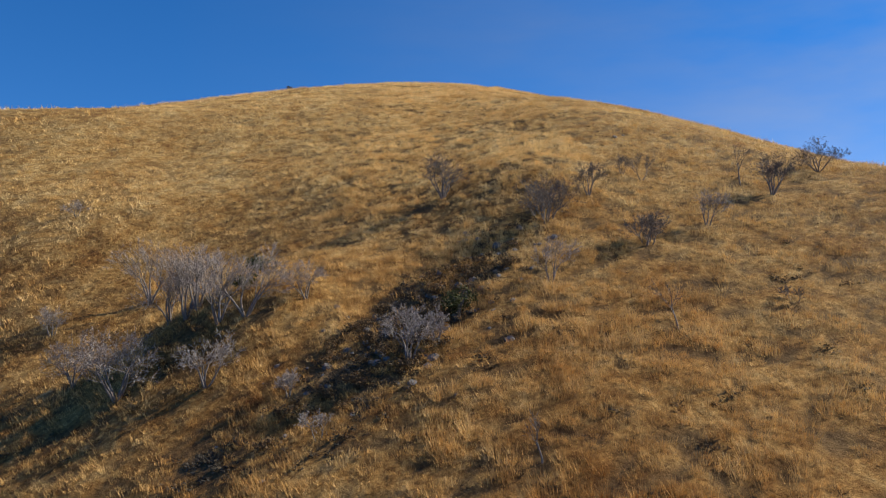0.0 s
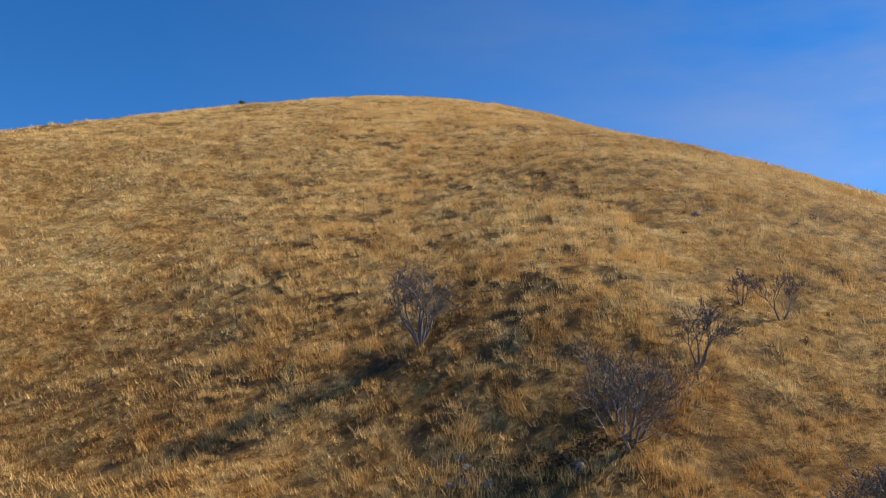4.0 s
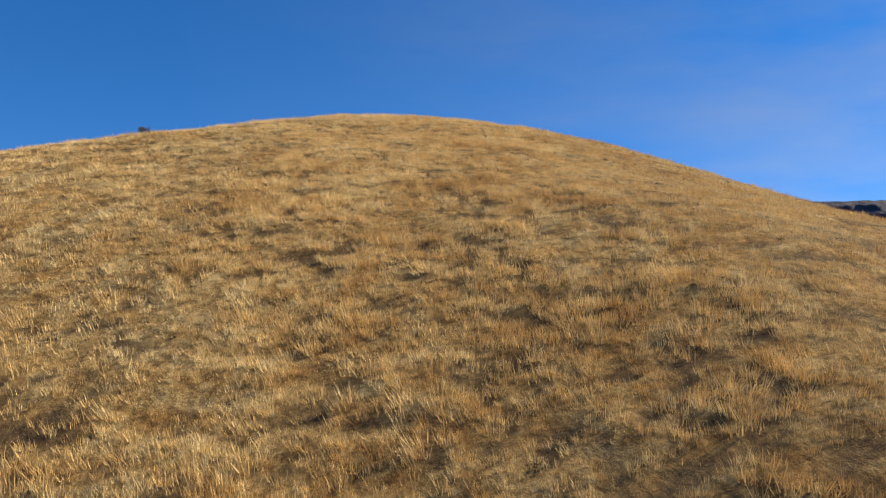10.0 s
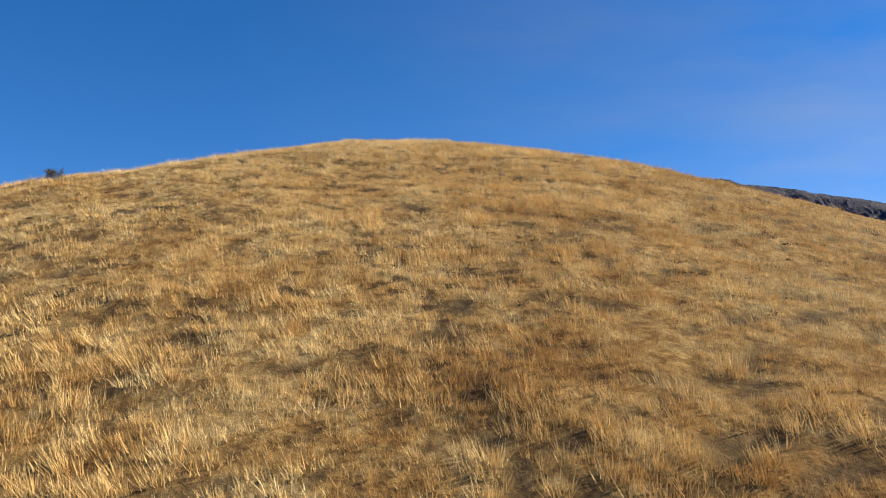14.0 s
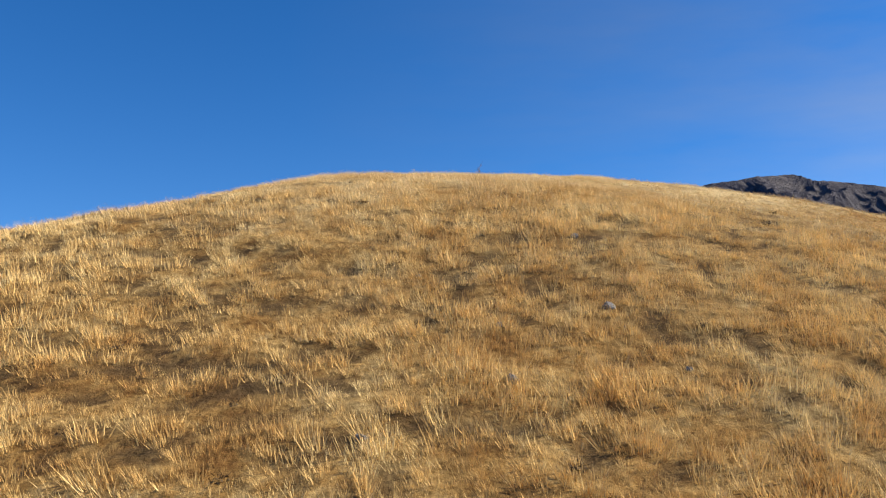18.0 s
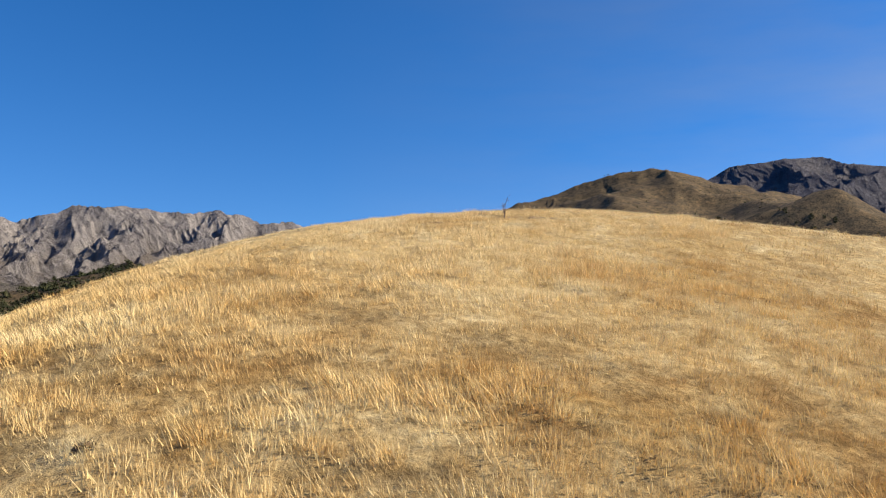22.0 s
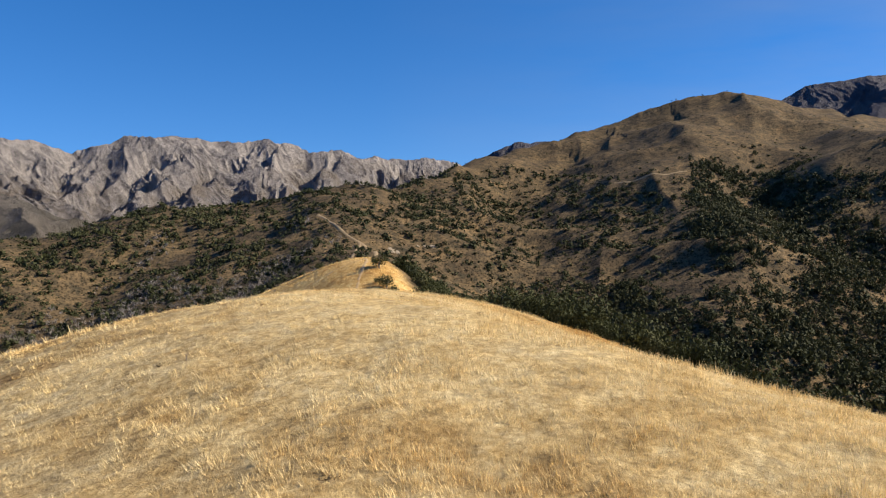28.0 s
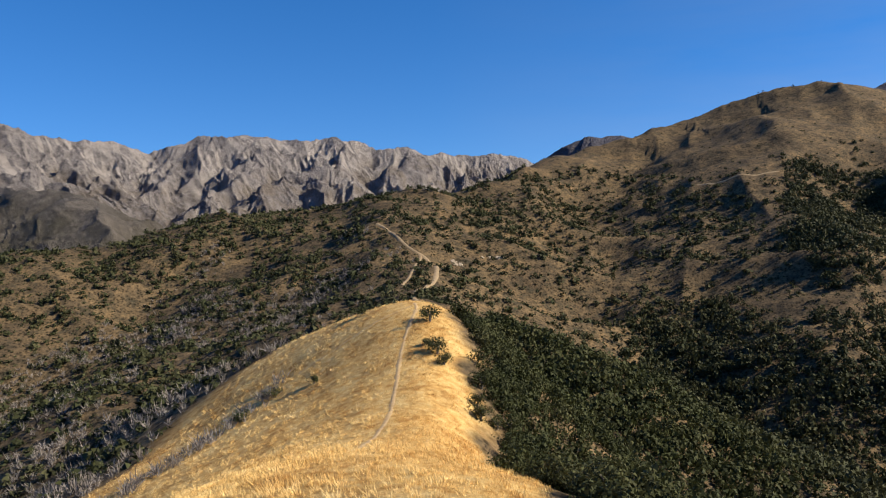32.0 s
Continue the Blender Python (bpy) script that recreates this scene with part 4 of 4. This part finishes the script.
def stand(ob, x, y, turn=0.0, size=1.0, sink=0.0):
    ob.matrix_basis = pose(x, y, float(surface(x, y)) - sink, 0, 0, turn) @ Matrix.Scale(size, 4)
    return ob


ROUND, PALE, THIN = "leafless grey tree with a rounded twiggy crown", "pale leafless sapling standing in dry grass", "thin leafless sapling with few branches"
GREYB = "bushy grey leafless tree in a thicket"
DENSE, WIDE = "dense dark leafless bush with upright twigs", "wide low leafless tree on the slope's edge"
LOWB, WHITE = "low dark leafless bush", "whitened dead branch standing in grass"
TREES = [  # x, y, height, spread, stems, kind
    (0, 72.7, 5.4, 0.9, 5, ROUND), (9.4, 62.4, 4.4, 0.7, 5, DENSE), (14.2, 66.3, 3.5, 0.7, 4, THIN), (19, 72, 2.2, 0.7, 3, THIN),
    (20.7, 70.7, 2.8, 0.5, 2, THIN), (30.4, 69.4, 4.9, 0.35, 1, THIN), (32.3, 66.5, 4.6, 0.7, 4, ROUND), (40.7, 73.7, 4.0, 1.3, 6, WIDE),
    (23.2, 59.7, 3.5, 0.8, 3, PALE), (17.1, 57, 2.8, 0.8, 4, LOWB), (8.2, 51.5, 3.8, 0.6, 3, PALE), (15, 43.1, 3.2, 0.5, 1, THIN),
    (4.7, 31.8, 2.4, 0.5, 1, THIN), (-10.9, 53.8, 3.1, 0.8, 4, PALE), (-28.9, 67, 6.7, 0.7, 4, GREYB), (-21.1, 55.7, 5.7, 0.7, 5, GREYB),
    (-17.3, 52.3, 5.9, 0.7, 5, GREYB), (-15.2, 52.3, 5.9, 0.7, 5, GREYB), (-23.8, 49.4, 5.6, 1.2, 6, GREYB), (-16.4, 46.9, 4.1, 0.9, 4, PALE),
    (-29.8, 54.7, 4.9, 0.9, 4, GREYB), (-2.2, 44, 4.0, 0.8, 5, GREYB), (-10, 43.8, 1.9, 0.8, 4, PALE), (-7.1, 38.3, 1.8, 0.8, 2, WHITE),
    (-44.6, 82.7, 2.3, 0.9, 4, PALE), (-23.2, 57.6, 5.1, 0.8, 5, GREYB), (-20.2, 55.9, 5.7, 0.8, 5, GREYB), (23.8, 45.8, 1.2, 0.6, 2, THIN),
    (-0.5, 45.5, 2.7, 0.8, 4, PALE), (-36.8, 63.8, 3.0, 0.9, 4, PALE), (-41.7, 184.8, 1.3, 0.8, 4, LOWB)]
for n, (x, y, h, s, stems, label) in enumerate(TREES):
    low = label in (DENSE, LOWB)
    stand(bare_tree(h * (1.28 if low else 1), s, stems + (3 if low else 2 if label == ROUND else 0), 200 + n, TWIG if label in (GREYB, PALE, WHITE) else DARKTWIG, label, 3 if stems == 1 else 4, 3), x, y, 37 * n, 1.0, h * 0.28 if low else 0.0)


# ---- dead snags on the top ----
def tube_mesh(name, points, radii, mat, sides=6):
    """One bent, tapering tube."""
    p = np.array(points, float)
    w = np.gradient(p, axis=0)
    w /= np.linalg.norm(w, axis=1)[:, None] + 1e-9
    u = np.cross(w, (0.31, 0.9, 0.1))
    u /= np.linalg.norm(u, axis=1)[:, None]
    v = np.cross(w, u)
    r = np.array(radii, float)[:, None]
    co = np.stack([p + r * (np.cos(2 * np.pi * k / sides) * u + np.sin(2 * np.pi * k / sides) * v) for k in range(sides)], 1)
    i = np.arange(len(p) * sides).reshape(len(p), sides)
    j = np.roll(i, -1, axis=1)
    return mesh_from(name, co.reshape(-1, 3), np.stack([i[:-1], j[:-1], j[1:], i[1:]], -1).reshape(-1, 4), mat)


def snag(height, seed, label):
    rng = np.random.default_rng(seed)
    ob = tagged(new("dead_snag"), label, "dead tree")
    main, arms = [], []
    thick_ = 0.03 * height ** 0.7
    for lean, far in (((0.04, 0.0), 1.0), ((0.13, 0.06), 0.78)):
        p, w = np.array([lean[0] * height, lean[1] * height, -0.1]), np.array([lean[0] * 0.6, 0.05, 1.0])
        for k in range(9):
            w = w + rng.normal(size=3) * np.array((0.34, 0.30, 0.05)) + np.array((0, 0, 0.5))
            w /= np.linalg.norm(w)
            q = p + w * far * height / 9
            main.append((p, q, thick_ * (1 - k * 0.08), thick_ * (0.92 - k * 0.08)))
            for _ in range(2 if k > 1 else 1):
                e = q + (rng.normal(size=3) * np.array((0.7, 0.7, 0.35)) + np.array((0, 0, 0.35))) * height * 0.11
                arms.append((q, e, thick_ * 0.45, thick_ * 0.15))
                arms.append((e, e + rng.normal(size=3) * height * 0.07, thick_ * 0.2, thick_ * 0.08))
            p = q
    for k in (0, 9):
        part("stem", tube_mesh("stem", [m[0] for m in main[k:k + 9]] + [main[k + 8][1]], [m[2] for m in main[k:k + 9]] + [main[k + 8][3]], DEADWOOD), ob)
    for k in range(0, len(arms), 2):
        part("branch", tube_mesh("branch", [arms[k][0], arms[k][1], arms[k + 1][1]], [arms[k][2], arms[k][3], arms[k + 1][3]], DEADWOOD, 4), ob)
    return ob


stand(snag(2.2, 301, "twisted dead tree on a patch of bare pale soil"), -7.7, 258.3, 40)
stand(snag(0.8, 302, "short dead stump standing in thin grass"), -10.2, 260.2)
stand(snag(0.9, 303, "small dead sapling standing in golden grass"), -15.3, 262, 120)
for n, (x, y, h) in enumerate([(-21.6, 248.3, 0.6), (-28.7, 248.7, 0.55), (5.5, 261.7, 0.5), (-40.6, 293.5, 0.7), (-15.7, 263.9, 0.7)]):
    stand(snag(h, 310 + n, "small dry stick poking out of grass"), x, y, 70 * n)


# ---- stones ----
def stone_mesh(seed):
    rng = np.random.default_rng(seed)
    bm = bmesh.new()
    bmesh.ops.create_icosphere(bm, subdivisions=3, radius=0.5)
    off = Vector(rng.uniform(-50, 50, 3))
    for v in bm.verts:
        d = v.co.normalized()
        k = 1 + 0.35 * noise.noise(d * 1.3 + off) + 0.16 * noise.noise(d * 3.1 + off) + 0.05 * noise.noise(d * 8 + off)
        v.co = Vector((d.x * 0.5 * k, d.y * 0.42 * k, d.z * 0.36 * k))
        for n_, lim in (((1, 0.3, 0.2), 0.40), ((-0.4, 1, 0.3), 0.34), ((0.1, -0.5, 1), 0.27)):
            n_ = Vector(n_).normalized()
            over = v.co.dot(n_) - lim
            if over > 0:
                v.co -= n_ * over * 0.85
    me = bpy.data.meshes.new("rock")
    bm.to_mesh(me)
    bm.free()
    me.materials.append(STONE)
    return me


STONES = [stone_mesh(400 + k) for k in range(6)]
for n, (x, y, s) in enumerate([(2.5, 167.6, 0.95), (4.8, 183, 0.8), (1.5, 176.9, 0.75), (-2.1, 173.3, 0.5), (-3.2, 186.8, 0.5), (0.8, 181.2, 0.45), (6.8, 178.5, 0.4), (3.9, 191.9, 0.6), (21.6, 85.3, 1.1), (22.9, 86.3, 0.7)]):
    tagged(stand(new("rock", STONES[n % 6]), x, y, 50 * n, 0.72 * s, 0.02 * s), "grey lichened rock half sunk in dry grass", "rock", group="rocks in the grass")
rng = np.random.default_rng(77)
for n in range(150):
    k = rng.random() ** 0.9
    x, y = 3.9 - 12.9 * k + (n % 3) * 1.9 + rng.normal() * (1.6 + 2.0 * k), 60.6 - 19.1 * k + rng.normal() * 3.0
    s = rng.uniform(0.18, 0.6) if n % 4 else rng.uniform(0.5, 0.9)
    tagged(stand(new("rock", STONES[n % 6]), x, y, rng.uniform(0, 360), s, 0.08 * s), "dark broken stone in a rocky streak", "rock", group="stones of the rocky streak")


sk = rng.random(70) ** 0.9
sx, sy = 3.9 - 12.9 * sk + (np.arange(70) % 3) * 1.9 + rng.normal(size=70) * (1.2 + 1.8 * sk), 60.6 - 19.1 * sk + rng.normal(size=70) * 2.4
spread_plants("low_shrub", [clump(260, 190 + s, 0.7, 0.1, 9) for s in range(5)], sx, sy, rng.uniform(0.4, 0.95, 70), rng.uniform(0.6, 1.1, 70), LOW, "dark brown low shrubs among the broken stones", "shrub", 78, 0.3)


# ---- green trees by the ridge ----
def green_tree(seed, radius, height):
    ob = tagged(new("evergreen_tree"), "dark green bushy tree at the forest's edge", "tree", group="trees at the ridge's edge")
    rng_ = np.random.default_rng(seed)
    segs = [(np.array((0, 0, -0.4)), np.array((0.1, 0, height * 0.5)), 0.16, 0.1)]
    for k in range(5):
        a = 2 * np.pi * k / 5 + rng_.uniform(0, 0.8)
        segs.append((np.array((0.1, 0, height * 0.3)), np.array((np.cos(a) * radius * 0.6, np.sin(a) * radius * 0.6, height * rng_.uniform(0.5, 0.75))), 0.08, 0.03))
    part("trunk", limb_mesh("trunk", segs, BARK, 5), ob)
    t = clump(1000, seed, 0.95, 0.078, 12) * (radius, radius, height * 0.52) + (0, 0, height * 0.52)
    part("crown", mesh_from("crown", t.reshape(-1, 3), np.arange(len(t) * 3).reshape(-1, 3), LEAF, False), ob)
    return ob


KINDS = [stand(green_tree(500 + k, 1.0, 1.9), *at) for k, at in enumerate([(-84.4, 452.2), (-76.2, 435.6), (-73, 431.5), (-59.3, 414.4), (-49.5, 394.1)])]
for ob, s in zip(KINDS, (2.3, 2.2, 1.7, 1.9, 1.7)):
    ob.scale = (s, s, s)
ex, ey = chosen(900, (-95, -20, 350, 505), lambda x, y: flank(x, y) * (1 - smooth_step(spur_side(x, y), 18, 30)), 15)
for n, (x, y) in enumerate(list(zip(ex, ey))[:90]):
    s = 1.3 + 1.3 * rng.random()
    o = copy_thing(KINDS[n % 5], Matrix.Identity(4))
    o.scale = (1, 1, 1)
    o.matrix_basis = pose(x, y, float(surface(x, y)), 0, 0, 41 * n) @ Matrix.Scale(s, 4)
for n, (x, y, s) in enumerate([(1.1, 48.9, 1.1), (-15.9, 58, 0.9), (-16.2, 55.1, 0.8), (-113, 470, 1.5), (-106.5, 431.4, 1.2), (-117.6, 431.3, 1.4), (-121.5, 432.6, 1.2), (-121.5, 422, 1.7), (-80.4, 438.7, 0.9), (-61.8, 420.4, 1.5), (-56.7, 417, 1.5), (-52.8, 411, 1.3)]):
    o = copy_thing(KINDS[n % 5], Matrix.Identity(4))
    o.scale = (1, 1, 1)
    o.matrix_basis = pose(x, y, float(surface(x, y)), 0, 0, 80 * n) @ Matrix.Scale(s, 4)
    tagged(o, "small dark green bush growing in dry grass", "bush", group="green bushes in the grass")
